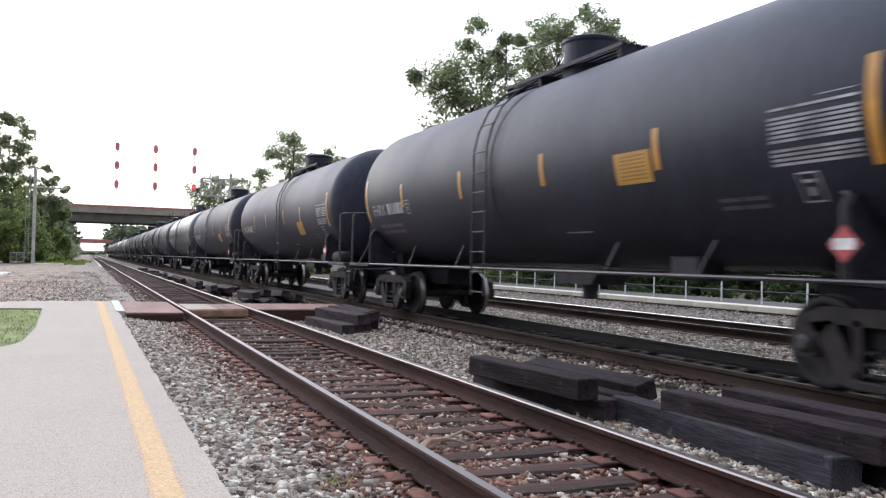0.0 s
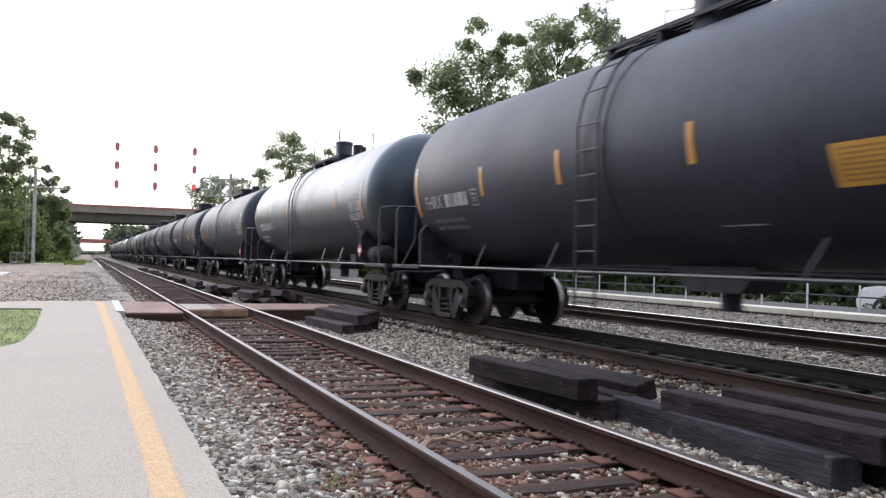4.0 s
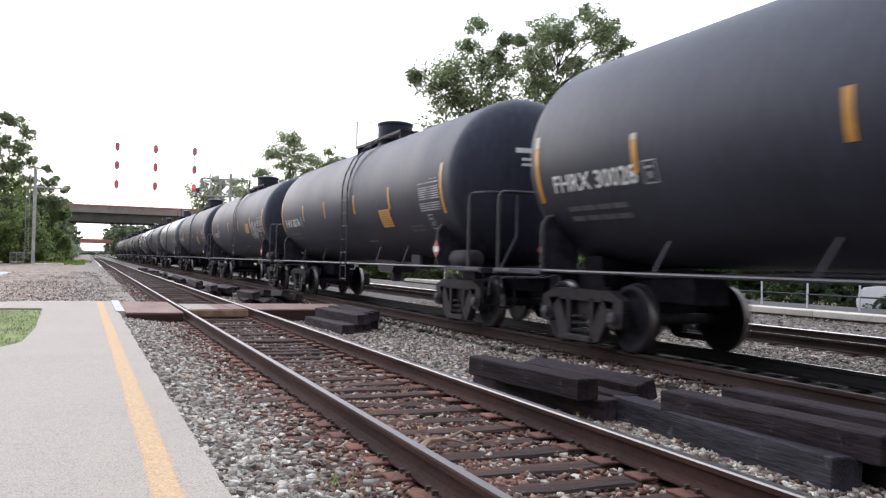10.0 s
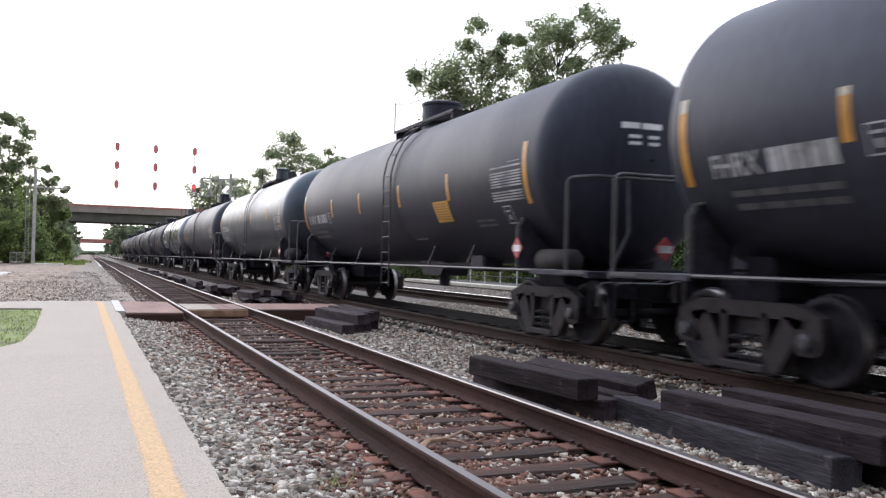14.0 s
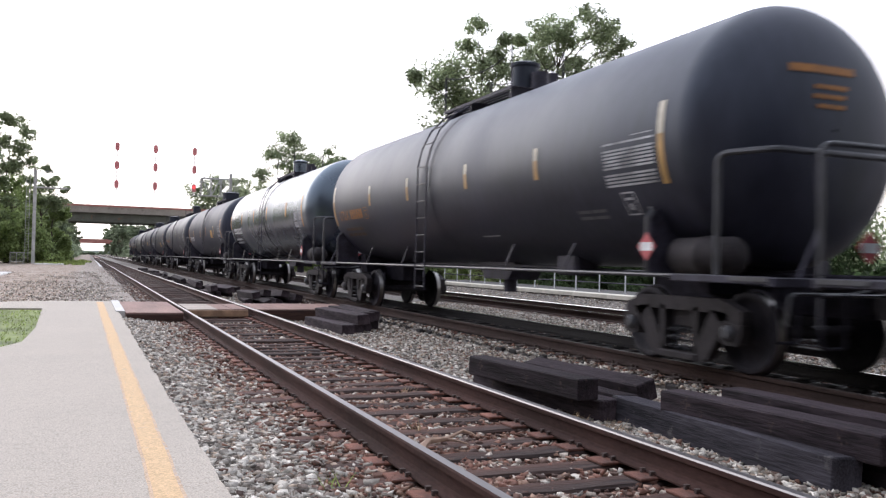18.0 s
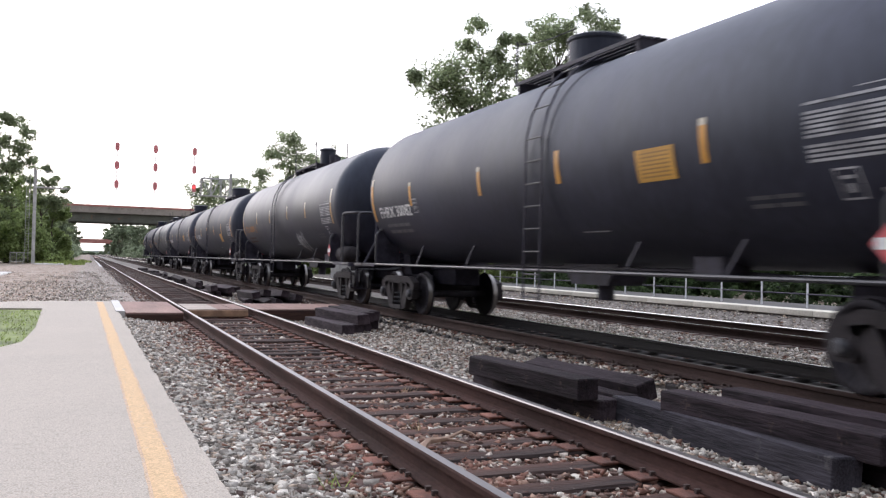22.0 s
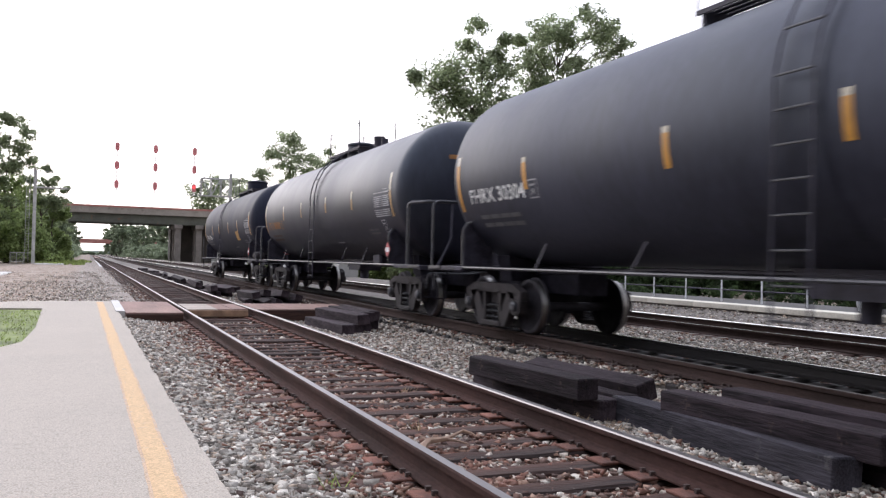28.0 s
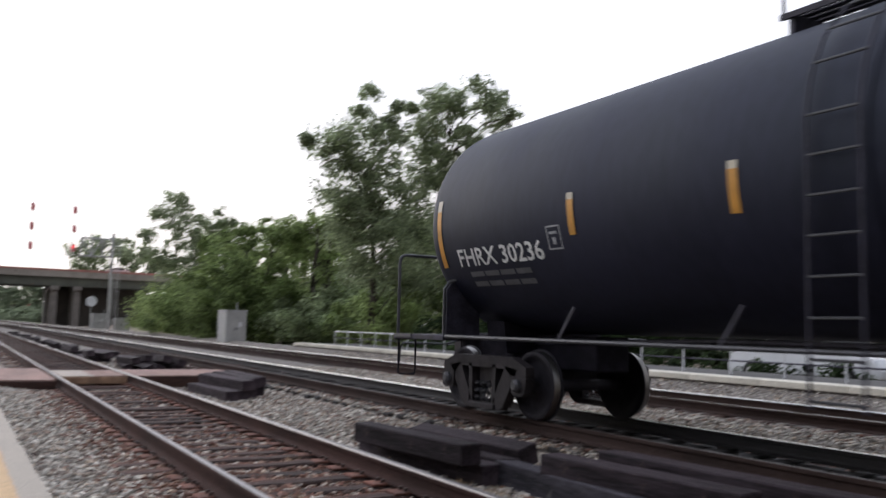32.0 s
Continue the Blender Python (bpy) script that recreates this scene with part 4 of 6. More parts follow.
def litter():
    """A fallen branch between the rails, weeds and dry stalks."""
    b = tagged(empty("fallen_branch", (0.0, 5.75, -0.165)), "pale bare fallen branch lying between the rails", "branch")
    branch([(-0.62, -0.42, 0.0), (-0.50, -0.20, 0.02), (-0.40, -0.06, 0.03), (-0.22, 0.02, 0.02), (-0.05, 0.12, 0.05)], 0.038, b, "stem")
    branch([(-0.22, 0.02, 0.02), (-0.14, -0.06, 0.01), (-0.10, -0.12, 0.0)], 0.012, b)
    branch([(-0.05, 0.12, 0.05), (0.02, 0.10, 0.03), (0.05, 0.04, 0.01)], 0.014, b)
    branch([(-0.40, -0.06, 0.03), (-0.42, 0.10, 0.05)], 0.008, b)
    for x, y, n, m in ((-1.25, 3.95, 26, "grass"), (-1.32, 4.9, 14, "grass"), (1.12, 7.6, 30, "dry_grass"), (1.2, 6.3, 34, "dry_grass"), (1.3, 5.9, 26, "dry_grass"), (-0.2, 6.4, 20, "dry_grass"), (0.35, 8.2, 16, "dry_grass")):
        v, f = [], []
        for i in range(n):
            a, h, s = rng.uniform(0, 6.28), rng.uniform(0.05, 0.15), rng.uniform(0, 0.09)
            px, py = s * math.cos(a * 3), s * math.sin(a * 3)
            k = len(v)
            v += [(px - 0.006, py, 0), (px + 0.006, py, 0), (px + 0.09 * math.cos(a), py + 0.09 * math.sin(a), h)]
            f.append((k, k + 1, k + 2))
        ob = new("weed_tuft", soup("weed_tuft", v, f, m))
        ob.location = (x, y, bed_z(x) - 0.005)
        tagged(ob, "small green weed in the ballast" if m == "grass" else "tuft of dry straw-coloured grass in the ballast", "weed", "weeds in the ballast")
    pad = box(-8.4, -5.4, 107, 112, -0.4, -0.12, 0.05)
    tagged(new("concrete_pad", mesh_from("concrete_pad", pad, "slab_pale")), "pale concrete pad at the foot of the gantry", "slab")
    tagged(new("side_path", mesh_from("side_path", box(-13, -7.35, 53.5, 63, -0.4, -0.19, 0.04), "slab_pale")), "pale concrete path beside the bare ground", "path")
    tagged(new("white_plank", mesh_from("white_plank", box(-1.62, -1.40, 92, 175, -0.3, -0.10, 0.02), "slab_pale")), "long white-painted edge timber beside the near track", "timber")
    v, f = [], []
    for i in range(1500):
        x, y = rng.uniform(-13, -4.0), 23 + 40 * rng.random() ** 1.5
        if noise.noise(Vector((x * 0.6, y * 0.35, 5))) < -0.05:
            continue
        s, a = rng.uniform(0.02, 0.06), rng.uniform(0, 3.14)
        c, d = s * math.cos(a), s * math.sin(a)
        z = -0.25
        k = len(v)
        v += [(x - c, y - d, z), (x + d * 0.6, y - c * 0.6, z + 0.02), (x + c, y + d, z + 0.01), (x - d * 0.6, y + c * 0.6, z + 0.03)]
        f.append((k, k + 1, k + 2, k + 3))
    tagged(new("leaf_litter", soup("leaf_litter", v, f, "dry_grass")), "scattered dry leaves on the bare ground", "leaf litter", kind="stuff")


litter()


def far_grass():
    v, f = [], []
    for i in range(5200):
        y = rng.uniform(108, 165)
        x = rng.uniform(-9.0, -5.0) if i % 3 else rng.uniform(-4.6, -3.4) + 1.6 * noise.noise(Vector((0, y * 0.15, 3)))
        if noise.noise(Vector((x * 0.5, y * 0.12, 8))) < -0.12:
            continue
        h, a = rng.uniform(0.15, 0.5), rng.uniform(0, 3.14)
        c, d = 0.14 * math.cos(a), 0.14 * math.sin(a)
        k = len(v)
        v += [(x - c, y - d, -0.33), (x + c, y + d, -0.33), (x + rng.normal(0, 0.1), y, -0.33 + h)]
        f.append((k, k + 1, k + 2))
    tagged(new("grass", soup("grass", v, f, "grass")), "rough green grass along the edge of the line", "grass", kind="stuff")


far_grass()


# ---- tank cars ----
LENGTH, SPEED, FIRST = 17.6, 9.62, 11.99
R_TANK, Z_TANK, HALF, HEAD = 1.56, 2.71, 7.15, 0.74


def on_tank(y, z, lift=0.006):
    """A place on the near flank of the tank."""
    dz = z - Z_TANK
    r = R_TANK + lift
    return Vector((-math.sqrt(max(0.0, r * r - dz * dz)), y, z))


def decal(y0, y1, z0, z1, lift=0.006, nz=5, bm=None, skew=0.0):
    bm = bm or bmesh.new()
    rows = []
    for i in range(nz + 1):
        z = z0 + (z1 - z0) * i / nz
        rows.append([bm.verts.new(on_tank(y + skew * (z - z0), z, lift)) for y in (y0, y1)])
    for a, b in zip(rows, rows[1:]):
        bm.faces.new((a[0], a[1], b[1], b[0]))
    return bm


def strip(y, z0, z1, w, low="stripe", cream=0.2):
    """A reflective strip: cream at its top, coloured below."""
    zc = z1 - cream * (z1 - z0)
    bm = decal(y - w, y + w, z0, zc, 0.008, 6)
    old = set(bm.faces)
    decal(y - w, y + w, zc, z1, 0.008, 3, bm)
    for f in bm.faces:
        if f not in old:
            f.material_index = 1
    return mesh_from("reflective_strip", bm, low, "stripe_white")


def lettering(text, y_start, z, height, width, material, parent, name="car_number"):
    """Letters that wrap on the flank; they read from the rear of the car to its front."""
    cu = bpy.data.curves.new("letters", "FONT")
    cu.body, cu.size, cu.resolution_u, cu.offset = text, 1.0, 2, 0.016
    tmp = bpy.data.objects.new("letters", cu)
    me = bpy.data.meshes.new_from_object(tmp)
    bpy.data.objects.remove(tmp)
    bpy.data.curves.remove(cu)
    bm = bmesh.new()
    bm.from_mesh(me)
    bpy.data.meshes.remove(me)
    w, h = max(v.co.x for v in bm.verts), max(v.co.y for v in bm.verts)
    for v in bm.verts:
        v.co = on_tank(y_start - v.co.x / w * width, z + v.co.y / h * height, 0.007)
    return part(name, bm, material, parent)


def bars(y0, y1, z0, z1, n, material, parent, name, split=1, gap=0.45, skip=()):
    """Rows of plain bars in place of small print."""
    bm = bmesh.new()
    pitch = (z1 - z0) / n
    for i in range(n):
        if i in skip:
            continue
        lo = z0 + i * pitch
        w = (y1 - y0) / split
        for k in range(split):
            decal(y0 + k * w + 0.02, y0 + (k + 1) * w - 0.02, lo + pitch * gap * 0.5, lo + pitch * (1 - gap * 0.5), 0.008, 1, bm)
    return part(name, bm, material, parent)


SHARED = {}


def shared(key, make):
    if key not in SHARED:
        SHARED[key] = make()
    return SHARED[key]


def tank_mesh(material):
    prof = [(-HALF - HEAD, 0.02)]
    for i in range(1, 13):
        a = math.pi / 2 * i / 12
        prof.append((-HALF - HEAD * math.cos(a), R_TANK * math.sin(a) ** 0.88))
    for y in (-4.8, -2.4, 0.0, 2.4, 4.8):
        prof.append((y, R_TANK))
    prof += [(-y, r) for y, r in reversed(prof[:13])]
    bm = lathe(prof, 72, "y")
    bmesh.ops.translate(bm, vec=(0, 0, Z_TANK), verts=bm.verts)
    return mesh_from("tank", bm, material, smooth=True)


def side_frame():
    """Cast side frame with its two window openings, spring nest and journal ends."""
    bm = bmesh.new()
    x0, x1 = -0.07, 0.07
    top = [(-1.06, 0.50), (-1.05, 0.70), (-0.72, 0.82), (0.72, 0.82), (1.05, 0.70), (1.06, 0.50), (0.77, 0.50), (0.60, 0.66), (-0.60, 0.66), (-0.77, 0.50)]
    extrude(top, "x", x0, x1, bm)
    for s in (-1, 1):
        extrude([(s * 0.86, 0.66), (s * 0.58, 0.70), (s * 0.20, 0.09), (s * 0.42, 0.09), (s * 0.52, 0.14)], "x", x0, x1, bm)
        extrude([(s * 0.35, 0.71), (s * 0.26, 0.71), (s * 0.25, 0.18), (s * 0.33, 0.18)], "x", x0, x1, bm)
        extrude([(s * 1.08, 0.55), (s * 0.74, 0.58), (s * 0.75, 0.36), (s * 0.80, 0.32), (s * 0.98, 0.32), (s * 1.05, 0.36)], "x", x0 - 0.02, x1 - 0.02, bm)
    box(x0 - 0.03, x1 + 0.03, -0.34, 0.34, 0.08, 0.17, 0.015, bm)
    return mesh_from("side_frame", bm, "truck_iron")


def spring_nest():
    bm = bmesh.new()
    for y in (-0.155, 0.0, 0.155):
        pts = []
        for i in range(25):
            a = i * math.pi / 4
            pts.append((0.065 * math.cos(a), y + 0.065 * math.sin(a), 0.18 + 0.30 * i / 24))
        for a, b in zip(pts, pts[1:]):
            rod(a, b, 0.014, 5, bm)
    return mesh_from("spring_nest", bm, "rod")


def wheel_mesh():
    prof = [(0.065, 0.0), (0.065, 0.09), (0.03, 0.12), (0.012, 0.22), (0.0, 0.33), (0.052, 0.375), (0.062, 0.385), (0.064, 0.440), (0.055, 0.452), (-0.035, 0.458), (-0.046, 0.466), (-0.055, 0.484), (-0.070, 0.480), (-0.078, 0.455), (-0.074, 0.385), (-0.045, 0.34), (-0.03, 0.22), (-0.06, 0.11), (-0.065, 0.0)]
    bm = lathe(prof, 40, "x")
    bm.normal_update()
    for f in bm.faces:
        c = f.calc_center_median()
        r = math.hypot(c.y, c.z)
        if 0.449 < r < 0.470 and -0.04 < c.x < 0.058:
            f.material_index = 1
    return mesh_from("wheel", bm, "wheel", "tread", smooth=True)


def truck(parent, y):
    """A two-axle truck: frames, springs, bolster and two turning wheelsets."""
    t = part("truck", shared("bolster", lambda: mesh_from("truck", box(-0.97, 0.97, -0.24, 0.24, 0.44, 0.74, 0.03), "truck_iron")), "", parent)
    t.location.y = y
    for sx in (-1, 1):
        f = part("side_frame", shared("frame", side_frame), "", t)
        f.location.x = sx * 1.0
        f.rotation_euler.z = math.pi if sx > 0 else 0
        s = part("spring_nest", shared("spring", spring_nest), "", t)
        s.location.x = sx * 1.0
        for yy in (-0.89, 0.89):
            c = part("bearing_cap", shared("cap", lambda: mesh_from("bearing_cap", lathe([(-0.06, 0.0), (-0.06, 0.05), (-0.03, 0.085), (0.05, 0.09), (0.05, 0.0)], 14, "x"), "rod")), "", t)
            c.location = (sx * 1.10, yy, 0.457)
            c.rotation_euler.z = math.pi if sx > 0 else 0
    for yy in (-0.89, 0.89):
        def axle():
            bm = rod((-1.08, 0, 0), (1.08, 0, 0), 0.075, 14)
            w = shared("wheel", wheel_mesh)
            for sx in (-1, 1):
                k = bmesh.new()
                k.from_mesh(w)
                bmesh.ops.transform(k, matrix=pose(sx * 0.765, 0, 0, 0, 0, 0 if sx > 0 else 180), verts=k.verts)
                tmp = bpy.data.meshes.new("tmp")
                k.to_mesh(tmp)
                k.free()
                bm.from_mesh(tmp)
                bpy.data.meshes.remove(tmp)
            me = mesh_from("wheelset", bm, "wheel", "tread", smooth=False)
            return me
        w = part("wheelset", shared("axle", axle), "", t, "steel wheels with bright worn treads")
        w.location = (0, yy, 0.457)
        SETS.append((w, yy))
    b = part("brake_beam", shared("brake", lambda: mesh_from("brake_beam", rod((-0.8, 0, 0), (0.8, 0, 0), 0.05, 8), "truck_iron")), "", t)
    b.location = (0, 0.34, 0.42)
    b = part("brake_beam", SHARED["brake"], "", t)
    b.location = (0, -0.34, 0.42)
    for sx in (-1, 1):
        lv = part("brake_lever", shared("lever", lambda: mesh_from("brake_lever", box(-0.03, 0.03, -0.62, 0.62, 0.62, 0.86, 0.01), "iron_dark")), "", t)
        lv.location.x = sx * 0.42
        for yy in (-0.42, 0.42):
            part("brake_shoe", shared("shoe", lambda: mesh_from("brake_shoe", box(-0.05, 0.05, -0.06, 0.06, 0.26, 0.58, 0.015), "iron")), "", t).location = (sx * 0.76, yy, 0)
    return t


SETS = []


def tank_car(kind, n):
    car = empty("tank_car", (TRACKS[1], FIRST + LENGTH * n, 0))
    body = {"a": "tank_black", "b": "tank_grey", "g": "tank_gloss", "c": "tank_brown"}[kind]
    body = {17: "tank_navy", 9: "tank_grey"}.get(n, body)
    words = {"a": "black crude-oil tank car with orange reflective strips and white lettering",
             "b": "dark grey tank car with white lettering and a pale sheen",
             "g": "glossy dark tank car that mirrors the bright sky",
             "c": "weathered brown-black tank car with faded orange lettering"}[kind]
    tagged(car, words, "tank car", "cars of the freight train")
    part("tank", shared(body, lambda: tank_mesh(body)), "", car)
    # stub sills, end platforms and rails
    for s in (-1, 1):
        def sill(s=s):
            bm = box(-0.28, 0.28, min(s * 5.1, s * 8.5), max(s * 5.1, s * 8.5), 0.66, 1.12, 0.02)
            extrude([(-0.80, 0.86), (0.80, 0.86), (0.86, 1.30), (0.6, 1.24), (-0.6, 1.24), (-0.86, 1.30)], "y", s * 6.62 - 0.22, s * 6.62 + 0.22, bm)
            return mesh_from("stub_sill", bm, "iron_dark")
        part("stub_sill", shared(("sill", s), sill), "", car)
        for sx in (-1, 1):
            def wing(s=s, sx=sx):
                rim = [(sx * math.sqrt(R_TANK ** 2 - (z - Z_TANK) ** 2) * 0.995, z) for z in (1.86, 1.7, 1.55, 1.42)]
                web = [(sx * 1.425, 1.06), (sx * 1.425, 1.74), (sx * 1.37, 1.82)] + rim + [(sx * 0.86, 1.06)]
                return mesh_from("bolster_wing", extrude(web, "y", s * (7.03 if s > 0 else 6.5), s * (7.06 if s > 0 else 6.53)), "iron")
            part("bolster_wing", shared(("wing", s, sx), wing), "", car)

            def post(s=s, sx=sx):
                y = s * 7.09 if s > 0 else -6.47
                return mesh_from("wing_flange", tube([(sx * 1.435, y, 1.04), (sx * 1.435, y, 1.74), (sx * 1.36, y, 1.85), (sx * 1.30, y - s * 0.12, 1.88)], 0.022, 6), "rod")
            part("wing_flange", shared(("flange", s, sx), post), "", car)

        def plat(s=s):
            bm = box(-1.5, 1.5, min(s * 7.9, s * 8.48), max(s * 7.9, s * 8.48), 1.035, 1.07, 0.008)
            box(-1.5, -1.42, min(s * 7.0, s * 8.5), max(s * 7.0, s * 8.5), 1.01, 1.09, 0.01, bm)
            box(1.42, 1.5, min(s * 7.0, s * 8.5), max(s * 7.0, s * 8.5), 1.01, 1.09, 0.01, bm)
            box(-1.5, 1.5, min(s * 8.48, s * 8.56), max(s * 8.48, s * 8.56), 0.99, 1.085, 0.01, bm)
            return mesh_from("end_platform", bm, "iron")
        part("end_platform", shared(("plat", s), plat), "", car)
        part("grating_lip", shared(("lip", s), lambda s=s: mesh_from("grating_lip", box(-1.515, -1.50, min(s * 7.95, s * 8.5), max(s * 7.95, s * 8.5), 1.04, 1.085), "rod")), "", car)

        def coup(s=s):
            bm = box(-0.13, 0.13, min(s * 8.4, s * 8.72), max(s * 8.4, s * 8.72), 0.72, 0.95, 0.03)
            extrude([(-0.2, s * 8.64), (0.16, s * 8.64), (0.18, s * 8.80), (0.06, s * 8.84), (-0.05, s * 8.76), (-0.2, s * 8.84)], "z", 0.68, 0.98, bm)
            return mesh_from("coupler", bm, "truck_iron")
        part("coupler", shared(("coup", s), coup), "", car)

        def rail(s=s):
            r = 0.036 if kind == "c" else 0.026
            if s < 0:
                y = -7.68 if kind == "c" else -7.9
                pts = [(-1.43, y, 1.05), (-1.43, y, 2.38), (-1.22, -8.28, 2.38), (1.22, -8.28, 2.38), (1.43, y, 2.38), (1.43, y, 1.05)]
            else:
                pts = [(-1.43, 8.54, 0.98), (-1.43, 8.54, 2.33), (1.43, 8.54, 2.33), (1.43, 8.54, 0.98)]
            return mesh_from("end_handrail", tube(bent(pts, 0.13), r, 7), "rod")
        part("end_handrail", shared(("rail", s, kind == "c"), rail), "", car)
        if s < 0:
            part("end_brace", shared("brace", lambda: mesh_from("end_brace", tube([(-1.05, -8.44, 1.08), (-0.78, -8.46, 1.62), (-0.70, -8.3, 2.36)], 0.028, 6), "iron")), "", car)
        for sx in (-1, 1):
            def stirrup(s=s, sx=sx):
                return mesh_from("stirrup_step", tube(bent([(sx * 1.42, s * 8.52, 1.05), (sx * 1.42, s * 8.52, 0.45), (sx * 1.12, s * 8.52, 0.45), (sx * 1.12, s * 8.52, 1.05)], 0.06), 0.015, 6), "iron_dark")
            part("stirrup_step", shared(("stirrup", s, sx), stirrup), "", car)

        def hose(s=s):
            return mesh_from("brake_hose", tube(bent([(0.3, s * 8.46, 0.8), (0.3, s * 8.74, 0.75), (0.25, s * 8.74, 0.35), (0.1, s * 8.8, 0.4)], 0.1), 0.025, 6), "rubber")
        part("brake_hose", shared(("hose", s), hose), "", car)

        def lever(s=s):
            return mesh_from("uncoupling_lever", tube(bent([(-1.36, s * 8.60, 0.62), (-1.34, s * 8.62, 0.93), (-0.5, s * 8.62, 0.93), (-0.2, s * 8.66, 1.0), (-0.05, s * 8.70, 0.96)], 0.08), 0.016, 6), "rod")
        part("uncoupling_lever", shared(("lever", s), lever), "", car)
        part("angle_cock", shared(("cock", s), lambda s=s: mesh_from("angle_cock", rod((0.3, s * 8.3, 0.86), (0.3, s * 8.52, 0.78), 0.05, 8), "rod")), "", car)
    # side rods with their struts
    for sx in (-1, 1):
        part("side_rod", shared(("srod", sx), lambda sx=sx: mesh_from("side_rod", rod((sx * 1.46, -7.7, 1.07), (sx * 1.46, 7.7, 1.07), 0.024, 8), "rod")), "", car, "pale steel side rod")
        for y in (-4.58, -2.78, 2.0, 4.4):
            wide = kind in "bg"

            def strut(wide=wide):
                w = 0.032 if wide else 0.016
                return mesh_from("strut", box(-0.010, 0.010, -w, w, 0, 0.43), "rod" if wide else "iron")
            st = part("strut", shared(("strut", wide), strut), "", car)
            st.matrix_basis = pose(sx * 1.45, y, 1.09, 30, -sx * 9, 0)
    # ladder and its saddle band
    ly = {"a": 0.70 if n in (0, 2, 14, 17) else -0.70, "b": 0.6, "c": -0.15 if n in (4, 16) else 0.5}.get(kind, -0.42)

    def band():
        bm = bmesh.new()
        seg = 40
        ring = []
        for i in range(seg + 1):
            a = math.pi * (-0.30 + 1.60 * i / seg)
            c, d = math.cos(a), math.sin(a)
            ring.append([bm.verts.new(((R_TANK + 0.012) * c, yy, Z_TANK + (R_TANK + 0.012) * d)) for yy in (-0.27, 0.27)])
        for p, q in zip(ring, ring[1:]):
            bm.faces.new((p[0], p[1], q[1], q[0]))
        return mesh_from("saddle_band", bm, body, smooth=True)
    b = part("saddle_band", shared(("band", body), band), "", car)
    b.location.y = ly

    def ladder():
        bm = bmesh.new()
        for yy in (-0.24, 0.24):
            tube([(-1.62, yy, 0.62), (-1.62, yy, 3.0), (-1.54, yy, 3.35), (-1.36, yy, 3.72), (-1.07, yy, 4.02), (-0.75, yy, 4.22)], 0.016, 6, bm)
        return mesh_from("side_ladder", bm, "iron")
    ld = part("side_ladder", shared("ladder", ladder), "", car)
    ld.location.y = ly
    for x, z in [(-1.62, z) for z in np.arange(0.68, 3.2, 0.33)] + [(-1.51, 3.45), (-1.32, 3.78), (-1.03, 4.06)]:
        part("rung", shared("rung", lambda: mesh_from("rung", rod((0, -0.24, 0), (0, 0.24, 0), 0.013, 6), "rung")), "", ld).location = (x, 0, z)
    # dome, walkway and fittings on top

    squat = n in (4, 16)

    def dome():
        r, up = (0.47, 0.0) if kind == "a" else (0.42, -0.20) if squat else (0.27, 0.10)
        bm = lathe([(4.15, r), (4.76 + up, r), (4.79 + up, r + 0.02), (4.84 + up, r + 0.02), (4.87 + up, r - 0.05), (4.91 + up, r - 0.25), (4.91 + up, 0.01)], 28, "z")
        return mesh_from("manway_housing", bm, body)
    part("manway_housing", shared(("dome", kind == "a", squat, body), dome), "", car).location.y = (-0.08 if ly > 0 else 0.2) if kind == "a" else 0.4 if squat else -0.6 if kind == "c" else 0.25

    front = -1.75 if kind == "a" else -1.15

    def walkway():
        bm = bmesh.new()
        for x in (-0.56, 0.52):
            box(x, x + 0.035, front, 2.02, 4.34, 4.40, 0, bm)
        for y in (front + 0.1, 0.7, 1.9):
            box(-0.53, 0.53, y - 0.03, y + 0.03, 4.18, 4.385, 0, bm)
        return mesh_from("top_walkway", bm, "iron")
    way = part("top_walkway", shared(("walk", front), walkway), "", car)
    for x in (-0.52, -0.40, -0.28, -0.16, 0.07, 0.19, 0.31, 0.43):
        part("slat", shared(("slat", front), lambda: mesh_from("slat", box(0, 0.09, front, 2.0, 4.382, 4.395), "iron")), "", way).location.x = x
    for sx in (-1, 1):
        for y in (1.98,) if kind == "a" else (1.98, -1.1):
            p = part("rail_post", shared("post", lambda: mesh_from("rail_post", rod((0, 0, 4.39), (0, 0, 5.14), 0.019, 6), "iron")), "", car)
            p.location = (sx * 0.54, y, 0)
            c = part("safety_chain", shared(("chain", y > 0), lambda y=y: mesh_from("safety_chain", tube([(0, y, 5.10), (0, y * 0.7, 4.98), (0, y * 0.4, 4.92), (0, 0, 4.90)], 0.009, 5), "iron")), "", car)
            c.location.x = sx * 0.54
    for y, r, h in (((1.05, 0.13, 4.6),) if kind == "a" else ((-1.0, 0.16, 4.72), (1.05, 0.13, 4.65), (-1.5, 0.10, 4.6))):
        part("valve", shared(("valve", y, h), lambda y=y, r=r, h=h: mesh_from("valve", rod((0.1, y, 4.2), (0.1, y, h), r, 14), "iron")), "", car)
